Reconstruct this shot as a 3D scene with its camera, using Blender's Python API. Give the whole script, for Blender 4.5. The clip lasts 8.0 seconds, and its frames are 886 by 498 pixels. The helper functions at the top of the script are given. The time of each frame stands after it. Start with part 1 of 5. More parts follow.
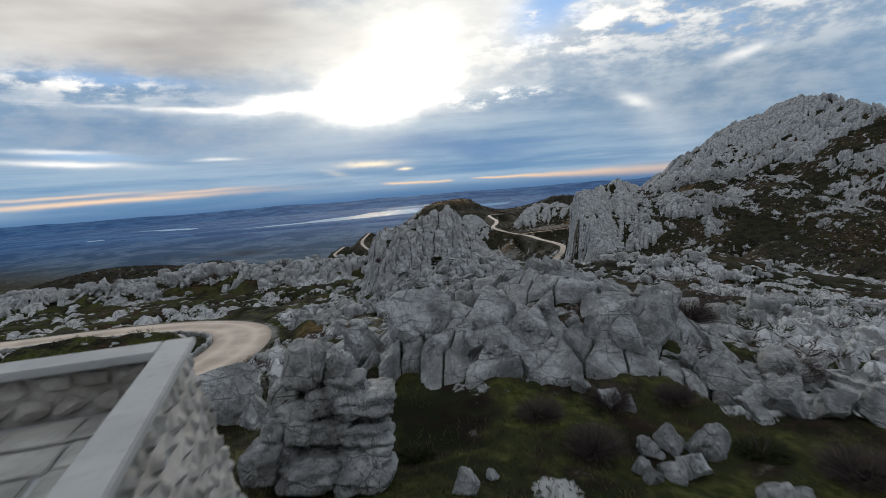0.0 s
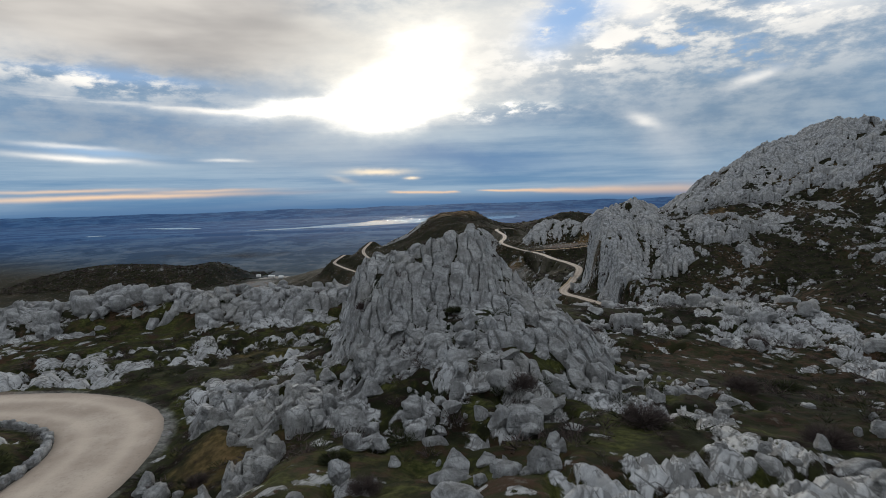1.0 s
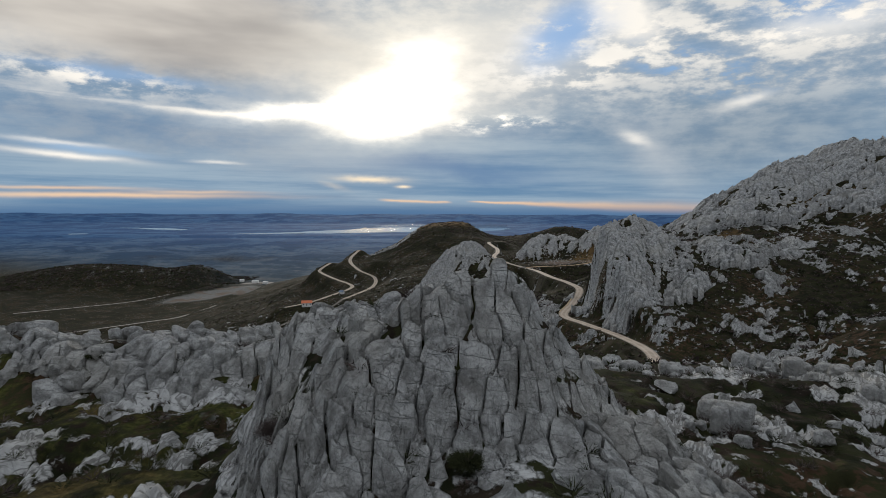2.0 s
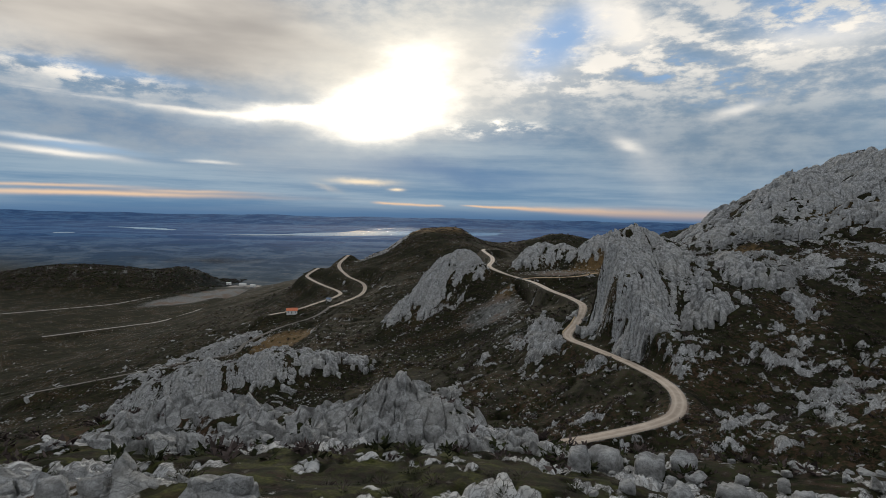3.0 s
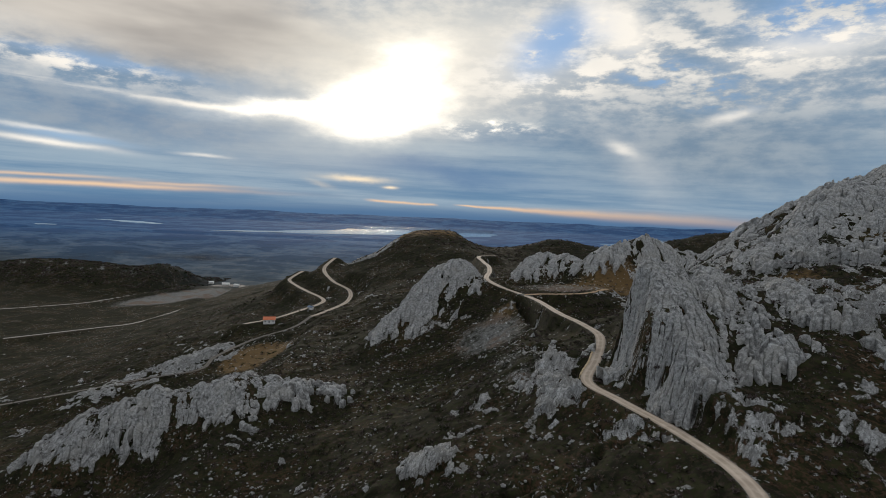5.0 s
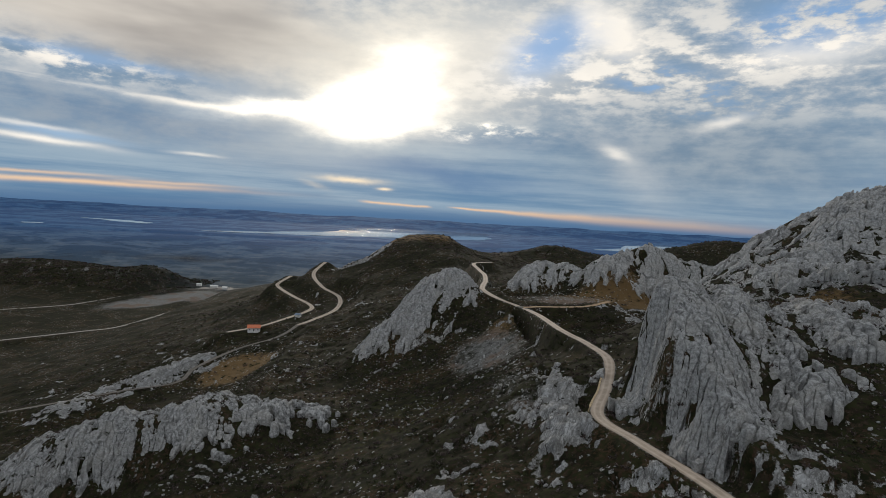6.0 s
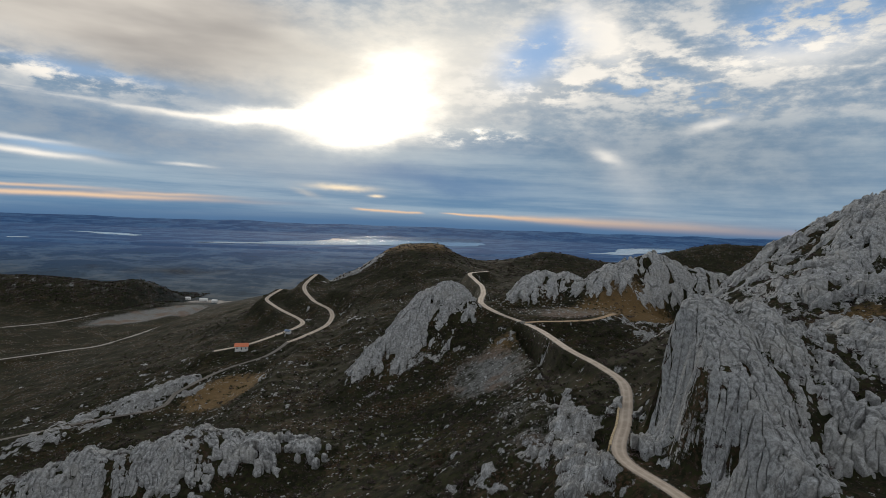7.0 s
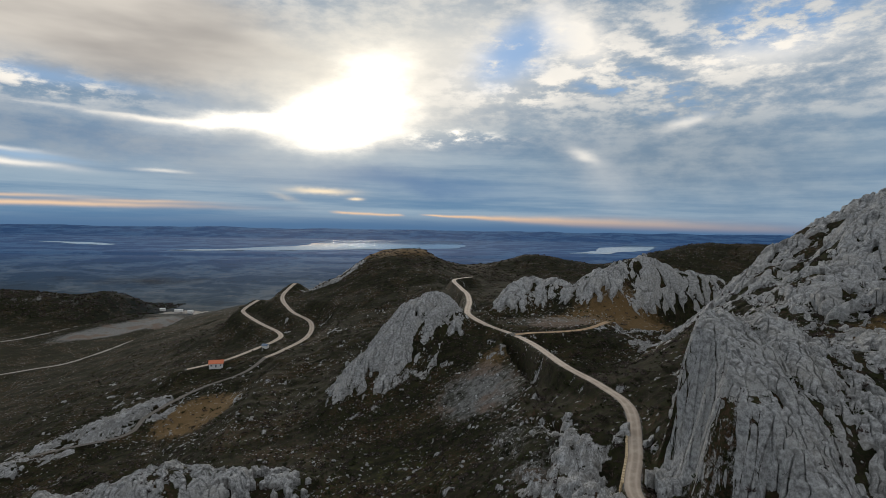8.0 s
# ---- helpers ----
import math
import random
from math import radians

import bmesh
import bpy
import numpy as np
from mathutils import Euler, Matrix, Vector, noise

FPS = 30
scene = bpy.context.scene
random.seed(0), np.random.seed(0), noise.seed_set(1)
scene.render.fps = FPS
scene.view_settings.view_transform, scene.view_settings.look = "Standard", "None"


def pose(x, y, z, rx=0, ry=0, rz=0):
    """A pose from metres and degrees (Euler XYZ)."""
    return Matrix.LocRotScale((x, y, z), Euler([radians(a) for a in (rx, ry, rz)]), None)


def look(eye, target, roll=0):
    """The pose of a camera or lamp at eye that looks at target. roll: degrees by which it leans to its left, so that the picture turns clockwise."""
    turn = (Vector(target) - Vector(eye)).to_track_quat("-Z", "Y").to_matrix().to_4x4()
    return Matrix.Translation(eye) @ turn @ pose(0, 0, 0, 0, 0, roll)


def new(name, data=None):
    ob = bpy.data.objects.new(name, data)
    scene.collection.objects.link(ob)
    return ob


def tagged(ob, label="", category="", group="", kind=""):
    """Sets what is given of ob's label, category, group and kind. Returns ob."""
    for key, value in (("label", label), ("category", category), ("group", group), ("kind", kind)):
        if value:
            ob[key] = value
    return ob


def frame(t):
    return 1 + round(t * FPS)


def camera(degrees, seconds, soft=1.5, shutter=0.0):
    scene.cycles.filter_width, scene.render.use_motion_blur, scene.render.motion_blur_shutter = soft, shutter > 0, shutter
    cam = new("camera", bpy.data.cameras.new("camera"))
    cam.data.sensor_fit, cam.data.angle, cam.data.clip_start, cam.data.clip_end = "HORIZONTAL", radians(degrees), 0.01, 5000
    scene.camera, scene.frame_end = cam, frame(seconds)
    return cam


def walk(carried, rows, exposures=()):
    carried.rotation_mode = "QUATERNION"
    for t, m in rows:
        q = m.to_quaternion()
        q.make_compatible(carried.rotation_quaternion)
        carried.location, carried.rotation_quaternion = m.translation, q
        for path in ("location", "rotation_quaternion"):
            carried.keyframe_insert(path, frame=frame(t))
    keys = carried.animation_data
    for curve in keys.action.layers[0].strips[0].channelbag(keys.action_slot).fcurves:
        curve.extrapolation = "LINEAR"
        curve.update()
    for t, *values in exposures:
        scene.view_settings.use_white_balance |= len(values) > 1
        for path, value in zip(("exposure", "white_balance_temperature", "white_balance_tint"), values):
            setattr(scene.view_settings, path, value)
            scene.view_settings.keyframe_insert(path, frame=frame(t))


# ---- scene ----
cam = camera(76.0, 8.0, soft=0.75, shutter=0.08)
PATH = [
    (0, (0.00, 0.00, 6.00), (-0.77, 99.35, -5.40), -4.53),
    (0.5, (-0.85, 15.31, 5.83), (-1.89, 114.76, -4.56), -3.37),
    (1, (-1.71, 30.27, 5.72), (-2.90, 129.81, -3.78), -1.93),
    (1.5, (-2.28, 44.70, 5.59), (-2.79, 144.32, -3.15), -0.82),
    (2, (-2.63, 58.12, 5.53), (-1.92, 157.82, -2.25), 0.19),
    (3.5, (-2.72, 97.75, 8.62), (-0.51, 197.47, 1.52), 1.24),
    (4, (-2.95, 109.74, 9.48), (-0.60, 209.46, 2.28), 1.32),
    (4.5, (-2.54, 121.79, 10.62), (0.01, 221.49, 3.33), 1.93),
    (6, (-2.16, 157.28, 14.54), (2.39, 256.95, 7.74), 3.17),
    (6.5, (-2.46, 168.28, 16.08), (2.42, 267.98, 9.95), 2.91),
    (7, (-2.92, 178.74, 17.57), (2.78, 278.41, 11.85), 2.12),
    (7.5, (-3.72, 188.41, 19.35), (3.90, 287.97, 13.80), 1.47),
    (8, (-3.84, 198.20, 21.21), (5.23, 297.64, 15.85), 0.99),
]
walk(cam, [(t, look(eye, target, roll)) for t, eye, target, roll in PATH], [(0.0, 0.22, 6300, 10), (0.6, 0.17, 6350, 10), (1.6, 0.06, 6500, 10), (3.0, 0.0, 6680, 10), (8.0, 0.0, 6660, 10)])

# ---- light ----
SUN_AZ, SUN_EL = radians(-4.3), radians(10.5)
sun_dir = Vector((math.sin(SUN_AZ) * math.cos(SUN_EL), math.cos(SUN_AZ) * math.cos(SUN_EL), math.sin(SUN_EL)))
sun_data = bpy.data.lights.new("sun", "SUN")
sun_data.energy, sun_data.angle, sun_data.color = 1.4, radians(11), (1.0, 0.93, 0.82)
sun = new("sun", sun_data)
sun.matrix_world = look(sun_dir * 300, (0, 0, 0))


class X:
    """A value in a node tree, with arithmetic."""

    def __init__(self, tree, socket):
        self.tree, self.socket = tree, socket

    def op(self, kind, *others, clamp=False):
        n = self.tree.nodes.new("ShaderNodeMath")
        n.operation, n.use_clamp = kind, clamp
        for i, v in enumerate((self, *others)):
            if isinstance(v, X):
                self.tree.links.new(v.socket, n.inputs[i])
            else:
                n.inputs[i].default_value = v
        return X(self.tree, n.outputs[0])

    def __add__(self, o): return self.op("ADD", o)
    def __sub__(self, o): return self.op("SUBTRACT", o)
    def __mul__(self, o): return self.op("MULTIPLY", o)
    def __truediv__(self, o): return self.op("DIVIDE", o)
    def clamp(self): return self.op("ADD", 0.0, clamp=True)
    def exp(self): return (self * 0 + 2.718282).op("POWER", self)

    def step(self, a, b):
        """0 below a, 1 above b, smooth between."""
        n = self.tree.nodes.new("ShaderNodeMapRange")
        n.interpolation_type = "SMOOTHSTEP"
        flip = a > b
        lo, hi = (b, a) if flip else (a, b)
        self.tree.links.new(self.socket, n.inputs[0])
        n.inputs[1].default_value, n.inputs[2].default_value = lo, hi
        n.inputs[3].default_value, n.inputs[4].default_value = (1, 0) if flip else (0, 1)
        return X(self.tree, n.outputs[0])


def tex_noise(tree, vec, scale, detail=4.0, rough=0.55, distort=0.0):
    n = tree.nodes.new("ShaderNodeTexNoise")
    n.inputs["Scale"].default_value, n.inputs["Detail"].default_value = scale, detail
    n.inputs["Roughness"].default_value, n.inputs["Distortion"].default_value = rough, distort
    if vec is not None:
        tree.links.new(vec, n.inputs["Vector"])
    return X(tree, n.outputs["Fac"])


def combine(tree, *xyz):
    n = tree.nodes.new("ShaderNodeCombineXYZ")
    for i, v in enumerate(xyz):
        if isinstance(v, X):
            tree.links.new(v.socket, n.inputs[i])
        else:
            n.inputs[i].default_value = v
    return n.outputs[0]


def blend(tree, fac, a, b, kind="MIX"):
    """Colour mix; a and b are sockets or colours."""
    n = tree.nodes.new("ShaderNodeMix")
    n.data_type, n.blend_type = "RGBA", kind
    if isinstance(fac, X):
        tree.links.new(fac.socket, n.inputs[0])
    else:
        n.inputs[0].default_value = fac
    for i, v in ((6, a), (7, b)):
        if isinstance(v, tuple):
            n.inputs[i].default_value = (*v, 1)
        else:
            tree.links.new(v, n.inputs[i])
    return n.outputs[2]


def make_world():
    world = bpy.data.worlds.new("sky")
    scene.world = world
    world.use_nodes = True
    tr = world.node_tree
    tr.nodes.clear()
    coord = tr.nodes.new("ShaderNodeTexCoord")
    norm = tr.nodes.new("ShaderNodeVectorMath")
    norm.operation = "NORMALIZE"
    tr.links.new(coord.outputs["Generated"], norm.inputs[0])
    sep = tr.nodes.new("ShaderNodeSeparateXYZ")
    tr.links.new(norm.outputs[0], sep.inputs[0])
    dx, dy, dz = (X(tr, s) for s in sep.outputs)
    az = dx.op("ARCTAN2", dy) * 57.2958
    el = dz.op("ARCSINE") * 57.2958
    # clear sky behind the clouds
    nishita = tr.nodes.new("ShaderNodeTexSky")
    nishita.sky_type, nishita.sun_disc = "NISHITA", False
    nishita.sun_elevation, nishita.sun_rotation = SUN_EL, SUN_AZ
    nishita.altitude, nishita.air_density, nishita.dust_density, nishita.ozone_density = 900, 1.0, 0.6, 1.5
    dim = blend(tr, 1.0, nishita.outputs[0], (0.11, 0.11, 0.11), "MULTIPLY")
    clear = blend(tr, 0.75, dim, (0.22, 0.42, 0.76))
    # cloud deck: the flat layer seen in perspective, streaks along the horizon
    lift = dz.op("MAXIMUM", 0.0) + 0.055
    flat = combine(tr, dx / lift, dy / lift, 0.0)
    n_mid = tex_noise(tr, flat, 1.7, 6, 0.6, 0.0)
    puff_vec = combine(tr, az * 0.11, el * 0.26, 3.0)
    n_puff = tex_noise(tr, puff_vec, 2.6, 7, 0.6, 0.0)
    n_soft = tex_noise(tr, combine(tr, az * 0.05 + el * 0.06, el * 0.22 - az * 0.012, 5.0), 1.0, 4, 0.5)
    streak_vec = combine(tr, az * 0.035, el * 0.55 + az * 0.004, 7.0)
    n_streak = tex_noise(tr, streak_vec, 1.2, 6, 0.6, 0.0)
    n_warp = tex_noise(tr, combine(tr, az * 0.09, el * 0.2, 1.0), 1.6, 6, 0.6)
    n_warp2 = tex_noise(tr, combine(tr, az * 0.09, el * 0.2, 9.0), 1.6, 6, 0.6)
    waz = az + (n_warp - 0.5) * 8.0
    wel = el + (n_warp2 - 0.5) * 4.0

    def blob(a0, e0, ra, re, tilt=0.0, warp=1.0, power=2.0):
        """A soft cloud region round azimuth a0 and elevation e0, degrees."""
        a = (az + (waz - az) * warp) - a0
        e = (el + (wel - el) * warp) - e0
        c, s = math.cos(radians(tilt)), math.sin(radians(tilt))
        u, v = (a * c + e * s) / ra, (e * c - a * s) / re
        d = u * u + v * v
        return (d.op("POWER", power / 2) * -1.0).exp()

    # the deck's own tone, by height
    grey = blend(tr, n_streak.step(0.3, 0.7), (0.125, 0.245, 0.40), (0.32, 0.43, 0.535))
    high = blend(tr, n_puff.step(0.32, 0.68), (0.21, 0.31, 0.43), (0.60, 0.62, 0.63))
    col = blend(tr, (el + (n_mid - 0.5) * 2.5).step(5.0, 12.5), grey, high)
    # soft grey cloud to the right
    col = blend(tr, blob(27, 6.5, 17, 5.0, -4) * 0.85, col, blend(tr, n_puff.step(0.3, 0.72), (0.185, 0.265, 0.36), (0.34, 0.40, 0.455)))
    # dark blue bands over the horizon
    col = blend(tr, blob(1.5, 3.6, 10, 1.3, -4) * 0.85, col, (0.09, 0.20, 0.38))
    col = blend(tr, blob(-27, 6.2, 16, 2.1, -3, 0.8) * 0.85, col, blend(tr, n_puff.step(0.3, 0.7), (0.17, 0.26, 0.39), (0.28, 0.34, 0.42)))
    col = blend(tr, blob(-21, 10.2, 10, 1.3, -4, 0.7) * 0.85, col, (0.18, 0.285, 0.42))
    # the thick warm-grey cloud
    beige = blob(-28.0, 16.2, 21.5, 5.0, -3, 0.55, 6.0)
    col = blend(tr, beige, col, blend(tr, n_soft.step(0.3, 0.72), (0.38, 0.36, 0.345), (0.68, 0.64, 0.585)))
    # light round the hidden sun
    col = blend(tr, (blob(-3.0, 13.0, 12.5, 6.5, 15, 0.7) * 0.9).clamp(), col, (0.93, 0.88, 0.77))
    col = blend(tr, blob(7.5, 15.0, 8, 4.5, 10, 0.8) * 0.58, col, (0.86, 0.83, 0.77))
    # lit cloud edges and puffs
    lumps = n_puff.step(0.44, 0.60)
    lit = (blob(17.4, 17.2, 3.6, 2.2, -35, 0.6, 3.0) * 1.1 + blob(10.5, 12.6, 7, 1.7, 0) * lumps + blob(25, 14.5, 15, 3.6, 0) * n_puff.step(0.46, 0.62) * 0.75
           + blob(28.2, 9.2, 2.0, 0.5, 14, 0.35) * 0.75 + blob(18.8, 6.3, 1.2, 0.5, -25, 0.35) * 0.6 + blob(34, 14.6, 5, 1.4, 0, 1.0) * 0.8
           + blob(20.5, 4.9, 4.0, 2.0, -50, 0.6) * 0.22 + blob(8.6, 15.6, 1.8, 0.35, -3, 0.3) * 0.8
           + blob(-30.0, 8.75, 9, 0.24, -2.5, 0.4) * n_streak.step(0.3, 0.6) * 0.7 + blob(-19.5, 8.3, 6, 0.30, 0, 0.25) * 0.8
           + blob(-33.0, 4.1, 4.5, 0.28, -5, 0.2) * 1.0 + blob(-33.5, 5.1, 3.5, 0.2, -4, 0.2) * 0.7 + blob(-21.0, 3.9, 1.9, 0.14, 0, 0.2) * 0.6
           + blob(-31.0, 10.4, 7, 0.8, -4, 0.5) * n_puff.step(0.40, 0.55)).clamp()
    col = blend(tr, lit, col, (0.97, 0.93, 0.86))
    # clear gaps
    gap = (blob(11.8, 16.1, 4.4, 2.4, 25, 0.6, 3.0) * n_puff.step(0.72, 0.54) + blob(35, 17.2, 6, 2.0, 0, 0.8) * n_puff.step(0.6, 0.45) + blob(-29, 10.9, 7, 0.55, -4, 0.5) * n_puff.step(0.6, 0.45) * 0.6
           + blob(24, 12.2, 6, 1.4, -10, 0.8) * n_puff.step(0.52, 0.40) * 0.75 + blob(-31.5, 4.6, 4, 0.35, -5, 0.3) * 0.7).clamp()
    col = blend(tr, gap * 0.9, col, clear)
    # low sun-lit slots
    slot_r = (el - (az * -0.037 + 0.45) + (n_puff - 0.5) * 0.35) / (az.step(3.0, 26.0) * 0.46 + 0.09)
    slot_r = ((slot_r * slot_r) * -1.0).exp() * az.step(2.5, 4.5) * az.step(60.0, 40.0)
    slot_m = (el - (az * -0.03 + 0.25) + (n_puff - 0.5) * 0.4) / 0.11
    slot_m = ((slot_m * slot_m) * -1.0).exp() * az.step(-6.5, -4.5) * az.step(1.5, 0.5)
    slot_l = (blob(-31.0, 0.75, 12, 0.22, 0, 0.12) * 0.8 + blob(-34, 1.35, 6, 0.14, 0, 0.1) * 0.6 + blob(-23, 1.1, 5, 0.14, 0, 0.1) * 0.5)
    slots = (slot_r * 1.1 + slot_m * 0.9 + slot_l).clamp()
    col = blend(tr, slots, col, (1.0, 0.68, 0.42))
    bright = (blob(-7.0, 2.5, 2.6, 0.30, -4, 0.35) + blob(-3.6, 1.75, 0.6, 0.13, 0, 0.15) + blob(-10.5, 1.9, 1.2, 0.3, -20, 0.4) * 0.25).clamp()
    col = blend(tr, bright * 0.95, col, (1.0, 0.84, 0.62))
    # the deck thins overhead, out of view, brightened to light the ground
    col = blend(tr, el.step(20.0, 42.0) * 0.5, col, (0.66, 0.70, 0.75))
    # unseen cloud away from the sun, brightened to light faces toward the camera
    col = blend(tr, dy.step(0.25, -0.65) * el.step(-1.0, 6.0) * 0.55, col, (0.70, 0.74, 0.80))
    # haze line at the horizon, and the ground under it
    col = blend(tr, el.step(0.9, -1.1), col, (0.085, 0.175, 0.32))
    col = blend(tr, el.step(-1.2, -4.0), col, (0.05, 0.055, 0.06))
    # the sun behind the thin cloud
    core = (blob(-5.0, 9.6, 6.6, 2.7, 8, 0.8, 3.5) * 1.3 + blob(-13.0, 8.9, 5.5, 0.8, 6, 0.7) * 1.1 + blob(-2.0, 12.8, 3.8, 3.0, 20, 1.0, 2.5) * 0.8
            + blob(6.5, 8.0, 4.0, 0.5, -4, 1.0) * n_puff.step(0.4, 0.6) * 0.8).clamp()
    col = blend(tr, core, col, (1.9, 1.75, 1.5))
    bg = tr.nodes.new("ShaderNodeBackground")
    tr.links.new(col, bg.inputs[0])
    bg.inputs[1].default_value = 1.0
    out = tr.nodes.new("ShaderNodeOutputWorld")
    tr.links.new(bg.outputs[0], out.inputs[0])


make_world()

# ---- materials ----


def material(name):
    m = bpy.data.materials.new(name)
    m.use_nodes = True
    tr = m.node_tree
    b = tr.nodes["Principled BSDF"]
    return m, tr, b


def set_bump(tr, b, height, strength, distance):
    n = tr.nodes.new("ShaderNodeBump")
    n.inputs["Strength"].default_value, n.inputs["Distance"].default_value = strength, distance
    tr.links.new(height.socket, n.inputs["Height"])
    tr.links.new(n.outputs[0], b.inputs["Normal"])


def position(tr):
    return tr.nodes.new("ShaderNodeNewGeometry").outputs["Position"]


def warped(tr, pos, scale, amount):
    n = tr.nodes.new("ShaderNodeTexNoise")
    n.inputs["Scale"].default_value, n.inputs["Detail"].default_value = scale, 3
    tr.links.new(pos, n.inputs["Vector"])
    m = tr.nodes.new("ShaderNodeVectorMath")
    m.operation = "MULTIPLY_ADD"
    tr.links.new(n.outputs["Color"], m.inputs[0])
    m.inputs[1].default_value = (amount, amount, amount)
    tr.links.new(pos, m.inputs[2])
    return m.outputs[0]


def stretched(tr, vec, scale):
    n = tr.nodes.new("ShaderNodeVectorMath")
    n.operation = "MULTIPLY"
    tr.links.new(vec, n.inputs[0])
    n.inputs[1].default_value = scale
    return n.outputs[0]


def limestone(tr, pos, large=True):
    """Pale grey karst limestone: joints, bedding, lichen, water streaks and grain. Colour and relief."""
    big = tex_noise(tr, pos, 0.11, 4, 0.6)
    mid = tex_noise(tr, pos, 0.8, 6, 0.68)
    fine = tex_noise(tr, pos, 7.0, 5, 0.7)
    streak = tex_noise(tr, stretched(tr, pos, (1.1, 1.1, 0.16)), 1.0, 5, 0.65)
    speck = tex_noise(tr, pos, 2.4, 6, 0.75)
    c = blend(tr, mid.step(0.30, 0.66), (0.31, 0.308, 0.302) if large else (0.145, 0.143, 0.139), (0.53, 0.527, 0.519) if large else (0.58, 0.577, 0.568))
    c = blend(tr, big.step(0.45, 0.7) * 0.5, c, (0.50, 0.475, 0.43))
    c = blend(tr, streak.step(0.54, 0.70) * 0.3, c, (0.20, 0.197, 0.19))
    c = blend(tr, speck.step(0.50, 0.62) * (0.14 if large else 0.42), c, (0.155, 0.152, 0.144))
    c = blend(tr, fine.step(0.48, 0.66) * (0.12 if large else 0.4), c, (0.17, 0.167, 0.157))
    # vertical joints, broken up, and bedding planes, coloured dark for dirt and crevice shade
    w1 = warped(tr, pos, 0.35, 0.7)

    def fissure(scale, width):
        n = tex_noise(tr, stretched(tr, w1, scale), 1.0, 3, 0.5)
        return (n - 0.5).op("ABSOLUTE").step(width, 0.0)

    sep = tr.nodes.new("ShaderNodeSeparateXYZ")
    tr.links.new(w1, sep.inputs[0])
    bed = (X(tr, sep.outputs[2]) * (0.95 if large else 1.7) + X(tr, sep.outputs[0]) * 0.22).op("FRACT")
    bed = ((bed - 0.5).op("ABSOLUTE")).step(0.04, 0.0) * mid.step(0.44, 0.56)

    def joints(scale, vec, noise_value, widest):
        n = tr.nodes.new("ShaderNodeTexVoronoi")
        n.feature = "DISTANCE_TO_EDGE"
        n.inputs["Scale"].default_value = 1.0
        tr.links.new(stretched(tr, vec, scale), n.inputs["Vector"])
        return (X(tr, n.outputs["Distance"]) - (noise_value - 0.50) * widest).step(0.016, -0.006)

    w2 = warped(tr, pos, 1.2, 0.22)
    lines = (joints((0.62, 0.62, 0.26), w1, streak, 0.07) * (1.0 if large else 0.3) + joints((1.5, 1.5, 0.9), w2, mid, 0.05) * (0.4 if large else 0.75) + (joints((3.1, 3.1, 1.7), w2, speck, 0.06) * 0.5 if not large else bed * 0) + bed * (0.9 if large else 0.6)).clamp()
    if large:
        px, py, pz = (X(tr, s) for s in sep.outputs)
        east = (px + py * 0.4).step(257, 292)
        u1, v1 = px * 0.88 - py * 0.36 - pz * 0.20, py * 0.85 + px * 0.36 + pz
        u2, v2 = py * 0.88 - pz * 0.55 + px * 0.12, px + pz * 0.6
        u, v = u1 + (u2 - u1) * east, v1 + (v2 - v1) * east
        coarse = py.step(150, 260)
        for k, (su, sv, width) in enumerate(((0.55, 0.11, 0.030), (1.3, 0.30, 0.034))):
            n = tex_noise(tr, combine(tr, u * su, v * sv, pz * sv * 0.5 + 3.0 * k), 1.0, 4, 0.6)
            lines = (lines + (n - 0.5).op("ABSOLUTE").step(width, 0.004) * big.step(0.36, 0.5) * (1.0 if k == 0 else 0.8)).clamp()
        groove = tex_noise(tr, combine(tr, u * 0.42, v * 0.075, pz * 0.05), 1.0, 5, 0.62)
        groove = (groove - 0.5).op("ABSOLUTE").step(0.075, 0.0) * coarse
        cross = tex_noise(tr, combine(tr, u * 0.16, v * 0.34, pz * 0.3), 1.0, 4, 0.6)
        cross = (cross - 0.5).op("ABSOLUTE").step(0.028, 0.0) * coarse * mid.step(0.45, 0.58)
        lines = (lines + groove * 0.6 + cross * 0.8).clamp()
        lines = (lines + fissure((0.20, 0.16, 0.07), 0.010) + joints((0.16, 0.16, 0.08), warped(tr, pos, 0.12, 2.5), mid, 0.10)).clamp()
    # crevice shade painted into the rock colour along with the soil
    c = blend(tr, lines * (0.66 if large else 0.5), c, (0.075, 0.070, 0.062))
    if large:
        relief = mid * 1.1 + fine * 0.4 + streak * 0.15 + speck * 0.7 - lines * 1.3 + (mid * 0.5 - groove * 3.6 - cross * 2.0) * coarse
        return c, relief
    pits = tex_noise(tr, pos, 19.0, 4, 0.7)
    relief = mid * 1.1 + fine * 0.6 + streak * 0.3 + speck * 0.9 + pits * 0.25 - lines * 0.9
    return c, relief


def make_rock_material():
    m, tr, b = material("limestone")
    pos = position(tr)
    c, relief = limestone(tr, pos, False)
    info = tr.nodes.new("ShaderNodeObjectInfo")
    c = blend(tr, X(tr, info.outputs["Random"]) * 0.3, c, (0.30, 0.292, 0.275))
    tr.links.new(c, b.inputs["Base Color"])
    b.inputs["Roughness"].default_value = 0.92
    b.inputs["Specular IOR Level"].default_value = 0.1
    set_bump(tr, b, relief, 1.0, 0.26)
    return m


